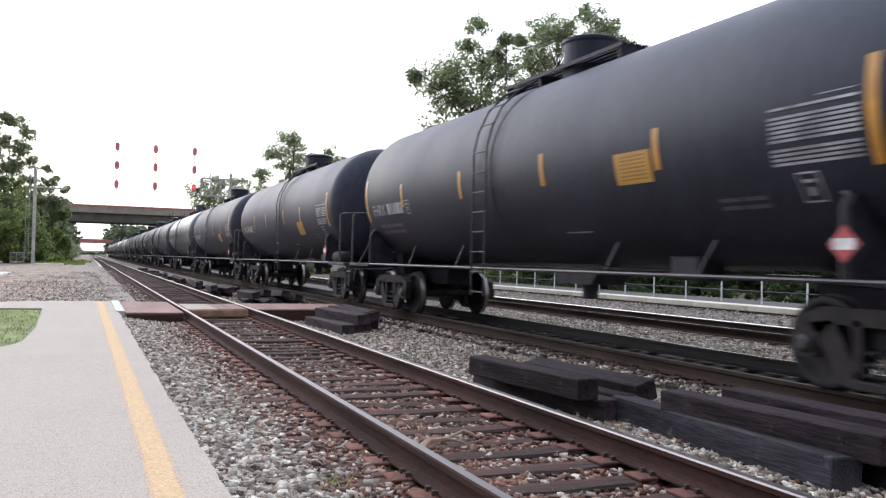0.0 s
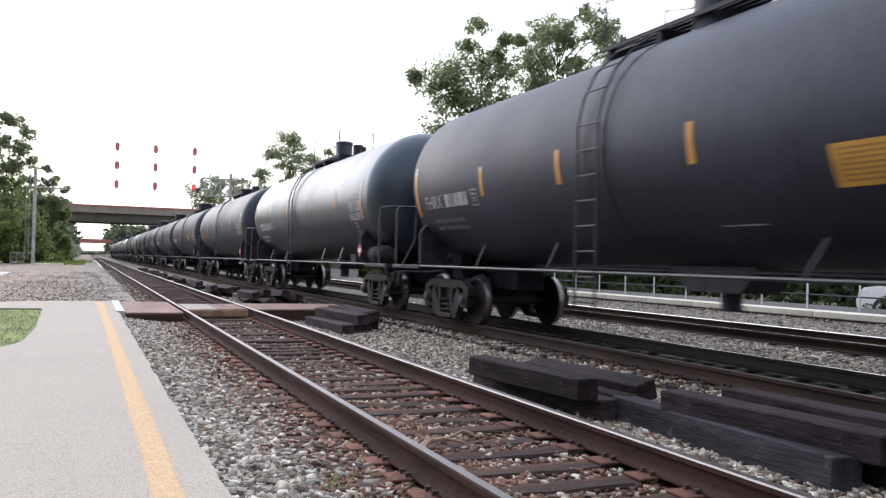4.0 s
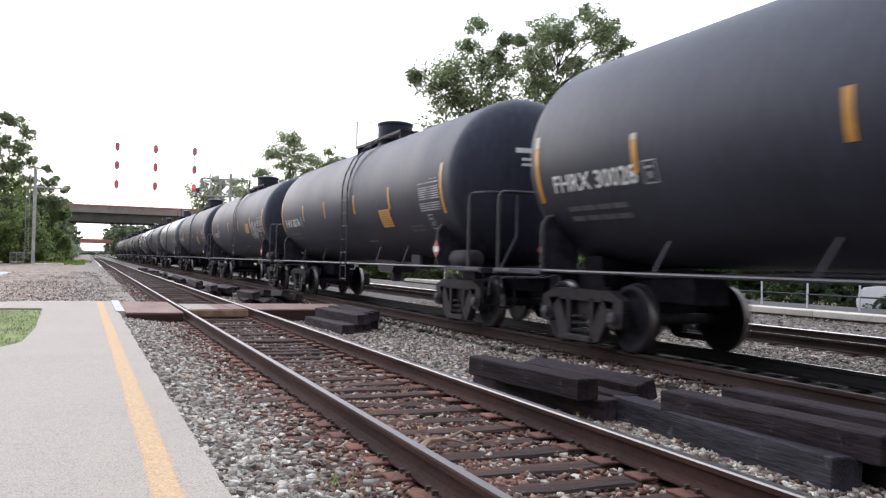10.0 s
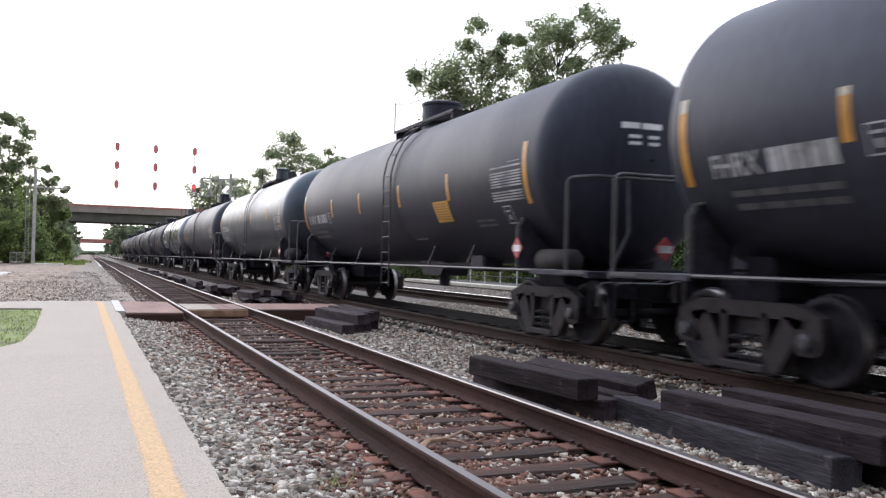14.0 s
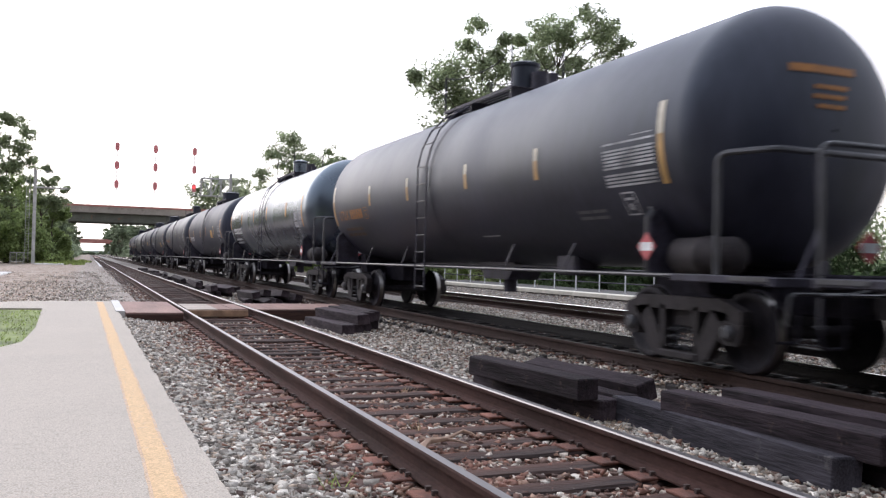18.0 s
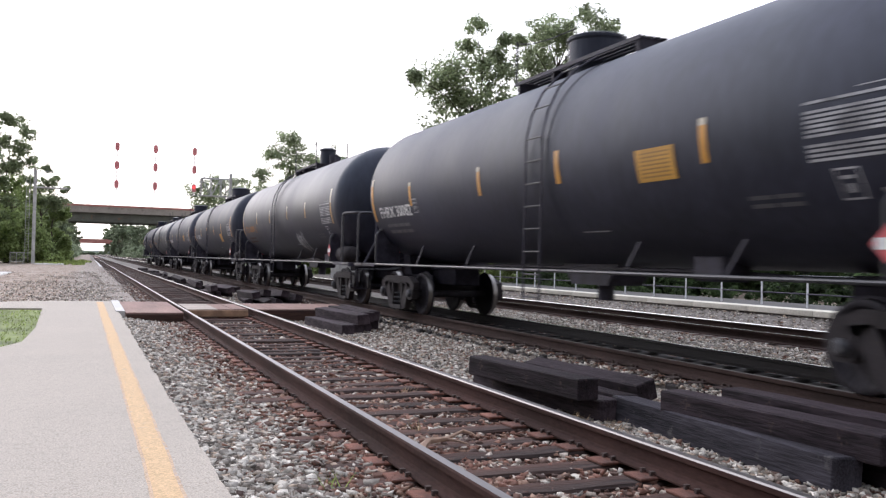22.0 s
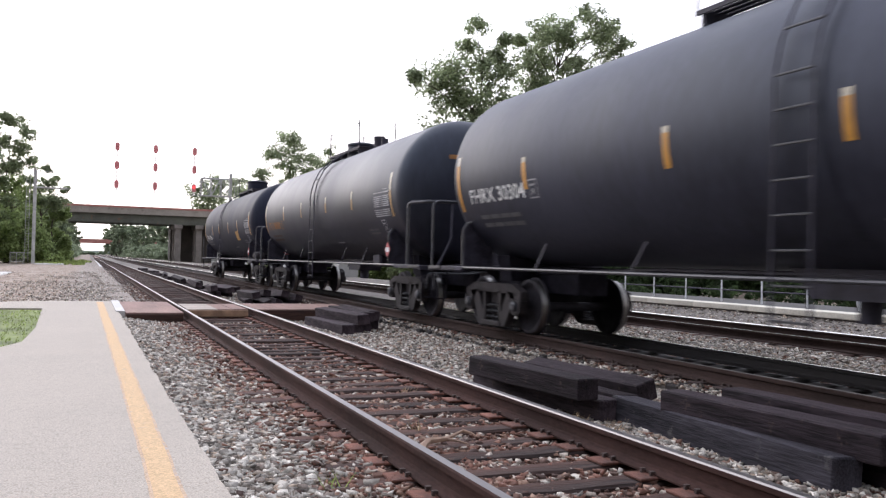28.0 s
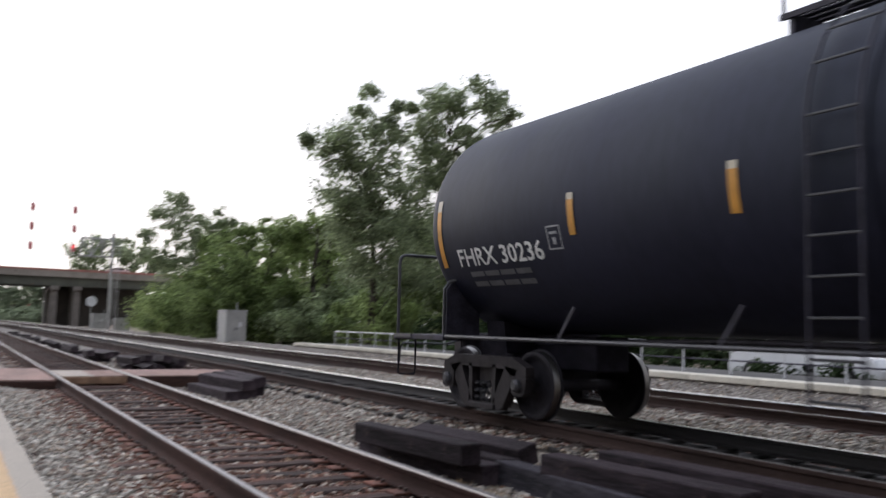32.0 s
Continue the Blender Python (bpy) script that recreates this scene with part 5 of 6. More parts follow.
    # brake gear
    if kind == "a":
        part("air_reservoir", shared("res_a", lambda: mesh_from("air_reservoir", lathe([(-7.78, 0.0), (-7.78, 0.1), (-7.72, 0.17), (-6.9, 0.17), (-6.84, 0.1), (-6.84, 0.0)], 18, "y"), "truck_iron", smooth=True)), "", car).location = (-1.20, 0, 1.22)
    elif n in (10, 13, 3, 9, 11):
        part("air_reservoir", shared("res_c", lambda: mesh_from("air_reservoir", lathe([(-7.70, 0.0), (-7.70, 0.12), (-7.62, 0.21), (-7.26, 0.21), (-7.24, 0.225), (-7.18, 0.225), (-7.16, 0.21), (-6.75, 0.21), (-6.67, 0.12), (-6.67, 0.0)], 20, "y"), "truck_iron", smooth=True)), "", car).location = (-1.14, 0, 1.30)
    part("brake_wheel", shared("bwheel", lambda: mesh_from("brake_wheel", tube([(0.27 * math.cos(a), 8.40, 0.27 * math.sin(a)) for a in np.linspace(0, 2 * math.pi, 15)] + [(-0.27, 8.40, 0), (0.27, 8.40, 0)], 0.016, 6), "iron")), "", car).location = (0.6, 0, 1.85)
    part("brake_cylinder", shared("bcyl", lambda: mesh_from("brake_cylinder", box(-0.25, 0.25, -0.35, 0.35, 1.1, 1.62, 0.06), "iron")), "", car).location = (0.5, 8.1, 0)
    def outlet():
        bm = extrude([(-0.85, 1.24), (0.85, 1.24), (0.5, 0.86), (-0.5, 0.86)], "x", -0.32, 0.32)
        rod((0, 0, 0.62), (0, 0, 0.88), 0.13, 14, bm)
        return mesh_from("bottom_outlet", bm, "iron")
    part("bottom_outlet", shared("outlet", outlet), "", car).location.y = -0.2
    part("brake_valve", shared("bvalve", lambda: mesh_from("brake_valve", box(-0.3, 0.15, -0.3, 0.3, 1.0, 1.34, 0.05), "iron")), "", car).location = (-0.4, -3.4, 0)
    part("brake_pipe", shared("bpipe", lambda: mesh_from("brake_pipe", tube([(-0.3, -7.3, 0.98), (-0.3, -3, 1.12), (-0.3, 3, 1.12), (-0.3, 7.3, 0.98)], 0.03, 6), "iron")), "", car)
    truck(car, -6.62)
    truck(car, 6.62)
    # placards
    for x, y, rz in ((-1.47, -6.52, 0), (-0.3, -8.62, 90)):
        def card():
            bm = bmesh.new()
            d = 0.17
            extrude([(-d, 0), (0, d), (d, 0), (0, -d)], "x", -0.006, 0.006, bm)
            return mesh_from("placard", bm, "red_sign")
        p = part("placard", shared("card", card), "", car, "red and white hazard placard")
        p.matrix_basis = pose(x, y, 1.40, 0, 0, rz)

        def band2():
            return mesh_from("placard_band", box(-0.010, 0.010, -0.115, 0.115, -0.05, 0.05), "white_paint")
        part("placard_band", shared("cband", band2), "", p)
    # paint
    if kind == "a":
        second = {0: 4.68, 5: 4.70, 7: 4.90, 12: 4.62, 15: 4.64}.get(n, 4.08)
        third = {0: 1.68, 1: 1.80, 12: 1.33, 15: 1.25, 17: 1.75}.get(n, 1.58)
        fifth = {0: -3.92, 1: -3.65, 2: -4.05, 5: -4.32, 7: -4.18, 12: -4.30}.get(n, -3.88)
        for i, (y, z0, z1, w) in enumerate(((7.06, 2.05, 3.0, 0.055), (second, 2.28, 2.76, 0.055), (third, 2.28, 2.76, 0.055), (-1.25, 2.29, 2.75, 0.055), (fifth, 2.28, 2.76, 0.055), (-6.86, 2.07, 3.0, 0.06))):
            part("reflective_strip", shared(("strip", i, y, n < 15), lambda y=y, z0=z0, z1=z1, w=w: mesh_from("reflective_strip", decal(y - w, y + w, z0, z1, 0.008, 8), "stripe") if y < 2 and n < 12 else strip(y, z0, z1, w, "stripe", 0.16)), "", car, "orange reflective strip")
        drop = -0.25 if n in (1, 2, 6, 8, 14, 17) else 0.0
        part("warning_panel", shared(("ypanel", drop), lambda: mesh_from("warning_panel", decal(-3.80, -3.08, 2.16 + drop, 2.54 + drop, 0.008, 5), "panel_yellow")), "", car, "yellow warning panel")
        if ("ybars", drop) not in SHARED:
            SHARED["ybars", drop] = bars(-3.74, -3.14, 2.19 + drop, 2.51 + drop, 7, "panel_bar", car, "panel_print", 1, 0.55).data
        else:
            part("panel_print", SHARED["ybars", drop], "", car)
        number = {17: "FHRX 30236", 12: "FHRX 30082", 6: "FHRX 30576", 15: "FHRX 30304", 5: "FHRX 30028"}.get(n)
        ink = "white_paint"
    elif kind == "c":
        for y, z0, z1 in ((7.06, 2.05, 3.06), (4.02, 2.42, 2.88), (1.50, 2.40, 2.86), (-1.42, 2.43, 2.86), (-3.92, 2.39, 2.85), (-6.86, 2.12, 3.07)):
            part("reflective_strip", shared(("cstrip", y), lambda y=y, z0=z0, z1=z1: strip(y, z0, z1, 0.055, "stripe_tan", 0.4)), "", car, "amber reflective strip, cream at its top")
        number, ink = None, "orange_paint"
    else:
        for i, (y, z0, z1, w) in enumerate(((7.10, 2.40, 2.98, 0.07), (4.22, 2.53, 2.98, 0.07), (1.45, 2.55, 3.0, 0.07), (-1.2, 2.53, 3.0, 0.08), (-4.5, 2.53, 3.0, 0.08), (-6.75, 2.15, 3.1, 0.08))):
            part("reflective_strip", shared(("gstrip", i, kind), lambda y=y, z0=z0, z1=z1, w=w * 0.75: mesh_from("reflective_strip", decal(y - w, y + w, z0, z1, 0.008, 8), "stripe") if kind == "g" else strip(y, z0, z1, w, "stripe", 0.55)), "", car)
        number, ink = {9: "CTCX 731516", 11: "CTCX 731225"}.get(n), "white_paint"
    low = {17: 2.05, 12: 2.11, 7: 2.11, 9: 2.35}.get(n, 2.17)
    start = {3: 6.2, 4: 6.42, 9: 6.55, 11: 6.53}.get(n, 6.68)
    if number:
        lettering(number, start, low, 0.23, 1.88 if n == 9 else 1.98, ink, car)
    else:
        mark = {"a": "FHRX", "c": "UTLX"}.get(kind, "CTCX")
        tight = 0.84 if n == 7 else 1.0
        lettering(mark, start, low, 0.23, 0.84 * tight, "chalk" if kind == "a" else ink, car, "car_mark")
        for k in range(6 if mark != "FHRX" else 5):
            w = 1.02 * tight / (6 if mark != "FHRX" else 5)
            y = start - 0.97 * tight - w * k
            part("number_bar", mesh_from("number_bar", decal(y - w * (0.70 if kind == "c" else 0.86), y, low, low + 0.23, 0.008, 2), "chalk" if ink == "white_paint" else ink), "", car)
    lift = 0.13 if n == 9 else 0.0
    for key, args in ((("box", ink, lift), None), (("print", ink, kind in "bg", lift), (5.05, 6.5, 1.74 + lift, 2.0 + lift, 2, "chalk" if kind in "bg" else "grey_paint" if ink != "orange_paint" else "faint_print", 4)), (("data", ink), (-6.74, -5.66, 2.14, 2.70, 13, "chalk", 1)), (("note", 1), (-5.47, -4.74, 1.76, 1.92, 2, "grey_paint", 2)), (("line", 1), (-2.0, -1.3, 1.61, 1.64, 1, "chalk", 1)), (("frame", ink), None), (("head", 1), (-6.72, -6.25, 2.735, 2.755, 1, "chalk", 1))):
        if key not in SHARED:
            if args is None:
                bm = bmesh.new()
                dy, dz = (-10.36, -0.19) if key[0] == "frame" else (0.12, 0.15 + lift)
                for y0, y1, z0, z1 in ((4.19, 4.45, 2.25, 2.268), (4.19, 4.45, 1.99, 2.008), (4.19, 4.207, 1.99, 2.268), (4.433, 4.45, 1.99, 2.268), (4.25, 4.39, 2.17, 2.20), (4.29, 4.35, 2.05, 2.13)):
                    decal(y0 + dy, y1 + dy, z0 + dz, z1 + dz, 0.008, 1, bm)
                SHARED[key] = mesh_from("stencil_box", bm, "chalk" if key[0] == "frame" or ink == "white_paint" else ink)
            else:
                y0, y1, z0, z1, k, m, sp = args
                SHARED[key] = bars(y0, y1, z0, z1, k, m, None, "stencil_print", sp, 0.5 if k != 13 else 0.42, (4, 11) if k == 13 else ())
                tmp = SHARED[key]
                SHARED[key] = tmp.data
                bpy.data.objects.remove(tmp)
        made = part("stencil_box" if args is None else "stencil_print", SHARED[key], "", car)
        if key[0] == "box":
            made.location = (0, start - 6.68 + (0.15 if n == 7 else 0), 0)
    # print on the front head
    def at(x, zz):
        rr = min(1.0, math.hypot(x, zz - Z_TANK) / R_TANK)
        q = rr ** (1 / 0.88)
        return (x, -HALF - HEAD * math.sqrt(max(0, 1 - q * q)) - 0.012, zz)

    rows = ((3.16, 0.30, -0.36), (3.16, 0.34, 0.0), (3.02, 0.20, -0.30), (3.02, 0.18, 0.02), (2.92, 0.20, -0.30), (2.92, 0.18, 0.02)) if kind != "c" else ((3.34, 0.92, -0.12), (3.16, 0.48, -0.04), (3.05, 0.46, -0.08), (2.94, 0.40, -0.06))
    for z, w, mid in rows:
        def head_print(z=z, w=w, mid=mid):
            h, bm = 0.09 if z > (3.2 if kind == "c" else 3.1) else 0.05, bmesh.new()
            xs = np.linspace(mid - w / 2, mid + w / 2, 9)
            lo, hi = ([bm.verts.new(at(x, zz)) for x in xs] for zz in (z, z + h))
            for k in range(8):
                bm.faces.new((lo[k], lo[k + 1], hi[k + 1], hi[k]))
            return mesh_from("head_print", bm, ink)
        part("head_print", shared(("head", ink, z, mid, w), head_print), "", car)
    return car


def scrawl(car, y, z, w, h, strokes, seed, material, label):
    """Loose looping spray strokes on the flank."""
    r = np.random.default_rng(seed)
    bm = bmesh.new()
    for s in range(strokes):
        y0 = y + w * (s / strokes - 0.5) + r.uniform(-0.05, 0.05)
        a0, a1, p0, k = r.uniform(0.25, 0.5), r.uniform(0.05, 0.16), r.uniform(0, 6), r.uniform(0.7, 1.6)
        pts = []
        for i in range(15):
            u = i / 14
            pts.append((y0 + w * a1 * math.sin(p0 + 5 * k * u) + w * 0.16 * (u - 0.5), z + h * a0 * math.sin(p0 * 1.7 + 4.2 * k * u)))
        wd = r.uniform(0.015, 0.04)
        prev = None
        for (ya, za), (yb, zb) in zip(pts, pts[1:]):
            d = Vector((yb - ya, zb - za))
            nrm = Vector((-d.y, d.x)).normalized() * wd
            q = [bm.verts.new(on_tank(ya + nrm.x, za + nrm.y, 0.009 + 0.0006 * s)), bm.verts.new(on_tank(ya - nrm.x, za - nrm.y, 0.009 + 0.0006 * s))] if prev is None else prev
            e = [bm.verts.new(on_tank(yb + nrm.x, zb + nrm.y, 0.009 + 0.0006 * s)), bm.verts.new(on_tank(yb - nrm.x, zb - nrm.y, 0.009 + 0.0006 * s))]
            bm.faces.new((q[0], q[1], e[1], e[0]))
            prev = e
    part("graffiti", bm, material, car, label)


KINDS = "aaabcaaaagcgacaaca"
CARS = [tank_car(k, i) for i, k in enumerate(KINDS)]

scrawl(CARS[7], -4.95, 2.26, 1.25, 0.75, 14, 3, "chalk", "white sprayed graffiti")
scrawl(CARS[7], 1.6, 2.0, 0.7, 0.65, 7, 5, "faint_spray", "faded grey sprayed graffiti")
scrawl(CARS[7], 0.45, 1.92, 0.55, 0.38, 7, 6, "faint_spray", "faded grey sprayed graffiti")
scrawl(CARS[13], -2.3, 1.68, 0.8, 0.62, 9, 8, "chalk", "pale sprayed graffiti")
scrawl(CARS[9], 4.0, 1.85, 0.5, 0.5, 8, 11, "faint_spray", "faded grey sprayed graffiti")
bars(-0.88, -0.36, 1.62, 1.98, 5, "grey_paint", CARS[3], "stencil_print")
tagged(CARS[7], "black tank car with white sprayed graffiti and orange strips")
tagged(CARS[13], "weathered brown-black tank car with pale graffiti")
tagged(CARS[17], "black tank car at the tail of the train, clean white lettering")


# ---- gantry, bridges, cabinets ----
def gantry():
    y = 115.0
    g = tagged(empty("signal_gantry", (0, y, 0)), "pale steel signal bridge over the tracks with three signal masts", "signal gantry")
    for x, top in ((-8.95, 11.3), (14.5, 12.2)):
        part("mast", box(x - 0.19, x + 0.19, -0.19, 0.19, -0.5, top, 0.02), "galv", g)
        bm = bmesh.new()
        lx = x - 0.75 if x < 0 else x + 0.75
        for dx in (-0.2, 0.2):
            rod((lx + dx, 0, 0), (lx + dx, 0, top - 0.4), 0.035, 6, bm)
        for z in np.arange(0.4, top - 0.4, 0.33):
            rod((lx - 0.2, 0, z), (lx + 0.2, 0, z), 0.02, 5, bm)
        for z in np.arange(1.0, top, 2.4):
            rod((lx, 0, z), (x, 0, z), 0.03, 5, bm)
        part("access_ladder", bm, "galv", g)
    bm = bmesh.new()
    for yy in (-0.6, 0.6):
        for z in (9.1, 11.1):
            rod((-8.95, yy, z), (14.5, yy, z), 0.016, 5, bm)
    part("truss_chord", bm, "galv", g)
    # braced end bays, bar by bar
    for xs in (np.linspace(10.7, 14.5, 4), np.linspace(-8.95, -5.4, 2)):
        for i, (a, b) in enumerate(zip(xs, xs[1:])):
            for yy in (-0.6, 0.6):
                bars_of = [((a, yy, 9.1), (b, yy, 9.1), 0.07), ((a, yy, 9.0), (a, yy, 11.4), 0.06)]
                if xs[0] > 0:
                    bars_of += [((a, yy, 11.4), (b, yy, 11.4), 0.07), ((a, yy, 9.1 if i % 2 else 11.4), (b, yy, 11.4 if i % 2 else 9.1), 0.045)]
                for p, q, rad in bars_of:
                    part("truss_bar", rod(p, q, rad, 5), "galv", g)
    for k, x in enumerate((0.3, 4.9, 9.7)):
        part("signal_mast", rod((x, -0.7, 9.0), (x, -0.7, 15.2), 0.05, 8), "galv", g)
        for j, z in enumerate((14.7, 12.35, 9.95)):
            ring = [(0.27 * math.cos(a), (0.25 if math.sin(a) > 0 else -0.25) + 0.27 * math.sin(a)) for a in np.linspace(0.13, 0.13 + 2 * math.pi, 21)[:-1]]
            bm = extrude(ring, "y", -0.08, 0.08)
            bmesh.ops.translate(bm, vec=(x, -0.85, z), verts=bm.verts)
            h = part("signal_head", bm, "signal_red", g, "reddish oval signal head")
            bm = lathe([(-0.03, 0.0), (-0.03, 0.14), (0.0, 0.15)], 14, "y")
            bmesh.ops.translate(bm, vec=(x, -0.94, z + 0.12), verts=bm.verts)
            part("lens", bm, "lamp_red" if (k == 2 and j == 2) else "lens", h)
    d = tagged(empty("round_sign", (11.95, 112, 0)), "white round target board on a grey post", "sign")
    part("board", lathe([(-0.05, 0.0), (-0.05, 0.62), (0.0, 0.64), (0.05, 0.62), (0.05, 0.0)], 28, "y"), "car_white", d).location.z = 3.35
    part("post", rod((0, 0.08, -0.4), (0, 0.08, 3.2), 0.06, 8), "galv", d)
    for x, w, h in ((12.9, 1.6, 2.1), (15.6, 1.8, 1.6)):
        cabinet(x, 112, w, 1.4, h, "pale grey relay cabinet at the foot of the gantry")
    f = tagged(empty("mesh_fence", (-10.6, 113, 0)), "low grey chain-link enclosure by the gantry foot", "fence")
    for dx in (-0.7, 0.0, 0.7):
        part("post", rod((dx, 0, -0.5), (dx, 0, 1.1), 0.04, 6), "galv", f)
    for z in (0.0, 1.05):
        part("rail", rod((-0.7, 0, z), (0.7, 0, z), 0.03, 6), "galv", f)
    bm = bmesh.new()
    for i in range(-9, 10):
        rod((i * 0.075, 0, 0), (i * 0.075, 0, 1.05), 0.006, 4, bm)
    part("mesh", bm, "galv", f)


def cabinet(x, y, w, d, h, label, rz=0.0):
    c = tagged(empty("relay_cabinet", (x, y, -0.25), rz), label, "cabinet", "trackside cabinets")
    part("body", box(-w / 2, w / 2, -d / 2, d / 2, 0.06, h, 0.02), "cabinet", c)
    part("roof", box(-w / 2 - 0.04, w / 2 + 0.04, -d / 2 - 0.04, d / 2 + 0.04, h, h + 0.05, 0.01), "cabinet", c)
    part("plinth", box(-w / 2 - 0.08, w / 2 + 0.08, -d / 2 - 0.08, d / 2 + 0.08, -0.35, 0.06, 0.01), "concrete_old", c)
    for s in (-1, 1):
        dr = part("door", box(s * w / 4 - w / 4 + 0.03, s * w / 4 + w / 4 - 0.03, -d / 2 - 0.02, -d / 2, 0.14, h - 0.1, 0.006), "cabinet", c)
        if s > 0:
            part("label_plate", box(0.12, 0.32, -d / 2 - 0.03, -d / 2 - 0.02, h * 0.55, h * 0.68), "car_white", dr, "small white label plate")
        part("handle", box(s * 0.06 - 0.015, s * 0.06 + 0.015, -d / 2 - 0.06, -d / 2 - 0.02, h * 0.45, h * 0.55, 0.005), "iron", dr)
    part("vent_pipe", rod((w * 0.35, d * 0.3, h), (w * 0.35, d * 0.3, h + 0.55), 0.035, 8), "galv", c)
    return c


def bridges():
    b = tagged(empty("road_bridge", (0, 165, 0)), "long concrete and steel road overbridge across the tracks", "bridge")
    part("deck", box(-45, 70, 0, 12, 8.55, 9.0, 0.05), "bridge_steel", b)
    part("road_surface", extrude([(0.3, 9.0), (0.3, 9.72), (6.0, 9.86), (11.7, 9.72), (11.7, 9.0)], "x", -45, 70), "asphalt", b, "cambered asphalt roadway")
    for yy in (0.6, 3.4, 6.2, 9.0, 11.4):
        bm = box(-45, 70, yy - 0.06, yy + 0.06, 6.95, 8.55)
        box(-45, 70, yy - 0.25, yy + 0.25, 6.9, 6.98, 0, bm)
        part("girder", bm, "bridge_steel", b, "dull green steel girder")
    for yy in (-0.1, 11.8):
        part("parapet", box(-45, 70, yy, yy + 0.3, 8.50, 9.62, 0.03), "parapet", b, "pale stained concrete parapet")
        part("coping", box(-45, 70, yy - 0.06, yy + 0.36, 9.62, 9.98, 0.02), "bridge_red", b, "reddish coping and rail")
    for x in (12.7, 16.5, -14.0, -18.0):
        for yy in (1.4, 5.8):
            part("column", box(x - 0.55, x + 0.55, yy - 0.55, yy + 0.55, -0.5, 6.3, 0.06), "pier", b)
        part("pier_cap", box(x - 0.75, x + 0.75, 0.3, 7.4, 6.2, 6.92, 0.05), "pier", b)
    # walls behind the columns, painted as dark as they look under the deck
    part("abutment", box(11.9, 30, 7.5, 12, -0.5, 6.9), "bridge_shade", b, "abutment wall, dark with the bridge's shade in its colour")
    part("abutment", box(-30, -20, 3, 12, -0.5, 6.9), "bridge_shade", b, "abutment wall, dark with the bridge's shade in its colour")
    f = tagged(empty("far_bridge", (0, 520, 0)), "distant reddish girder bridge over the tracks", "bridge")
    part("girder", box(-60, 80, 0, 6, 7.0, 9.4), "bridge_red", f)
    for x in (-14, 16):
        part("pier", box(x - 1, x + 1, 0, 6, -0.5, 7.0), "concrete_old", f)


def far_platform():
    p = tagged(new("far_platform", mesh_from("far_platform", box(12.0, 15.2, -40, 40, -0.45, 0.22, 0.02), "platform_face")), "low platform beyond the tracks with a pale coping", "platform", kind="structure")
    for i in range(40):
        part("coping_slab", shared("coping", lambda: mesh_from("coping_slab", box(11.96, 12.55, 0.004, 1.996, 0.15, 0.285, 0.012), "coping")), "", p).location.y = -40 + 2 * i
    part("paving", box(12.55, 15.2, -40, 40, 0.2, 0.262, 0.01), "asphalt", p, "dark asphalt platform paving")
    r = tagged(empty("platform_railing", (13.5, 0, 0.262)), "white-painted pipe railing along the far platform", "railing")
    for i in range(48):
        part("post", shared("rpost", lambda: mesh_from("post", rod((0, 0, 0), (0, 0, 0.66), 0.024, 8), "car_white")), "", r).location.y = -33 + i * 1.52
    part("top_rail", rod((0, -33, 0.62), (0, 38.5, 0.62), 0.024, 8), "car_white", r)
    part("lower_rail", rod((0, -33, 0.32), (0, 38.5, 0.32), 0.02, 8), "iron", r, "dark lower rail")
    for y in range(-30, 40, 10):
        bush(16.0, y, 1.4, 10, 1.2, 70, 80, 0.07, "leaf_dark", name="hedge", label="low dark hedge behind the far platform")


def saloon_car(x, y, rz, paint, label, name="parked_car", group="cars parked behind the platform"):
    c = tagged(empty(name, (x, y, -0.15), rz), label, "car", group)
    side = [(-2.25, 0.35), (-2.28, 0.62), (-2.1, 0.85), (-1.3, 0.95), (-0.65, 1.40), (0.75, 1.42), (1.45, 0.98), (2.1, 0.90), (2.28, 0.60), (2.25, 0.32)]
    bm = extrude(side, "x", -0.86, 0.86)
    bmesh.ops.bevel(bm, geom=list(bm.edges), offset=0.05, segments=2, affect="EDGES")
    part("body", bm, paint, c)
    for sx in (-1, 1):
        part("side_window", extrude([(-1.1, 0.98), (-0.6, 1.34), (0.68, 1.36), (1.2, 1.0)], "x", sx * 0.865 - 0.006, sx * 0.865 + 0.006), "glass", c)
        for yy in (-1.35, 1.4):
            w = part("wheel", lathe([(-0.1, 0.0), (-0.1, 0.30), (-0.08, 0.33), (0.08, 0.33), (0.1, 0.30), (0.1, 0.0)], 20, "x"), "rubber", c)
            w.location = (sx * 0.80, yy, 0.33)
            h = part("rim", lathe([(-0.108, 0.0), (-0.108, 0.2), (0.108, 0.2), (0.108, 0.0)], 14, "x"), "galv", w)
    part("windscreen", extrude([(0.76, 1.36), (1.42, 1.0), (1.44, 1.02), (0.78, 1.39)], "x", -0.72, 0.72), "glass", c)
    part("rear_window", extrude([(-0.68, 1.34), (-1.28, 0.97), (-1.30, 0.99), (-0.70, 1.37)], "x", -0.72, 0.72), "glass", c)
    return c


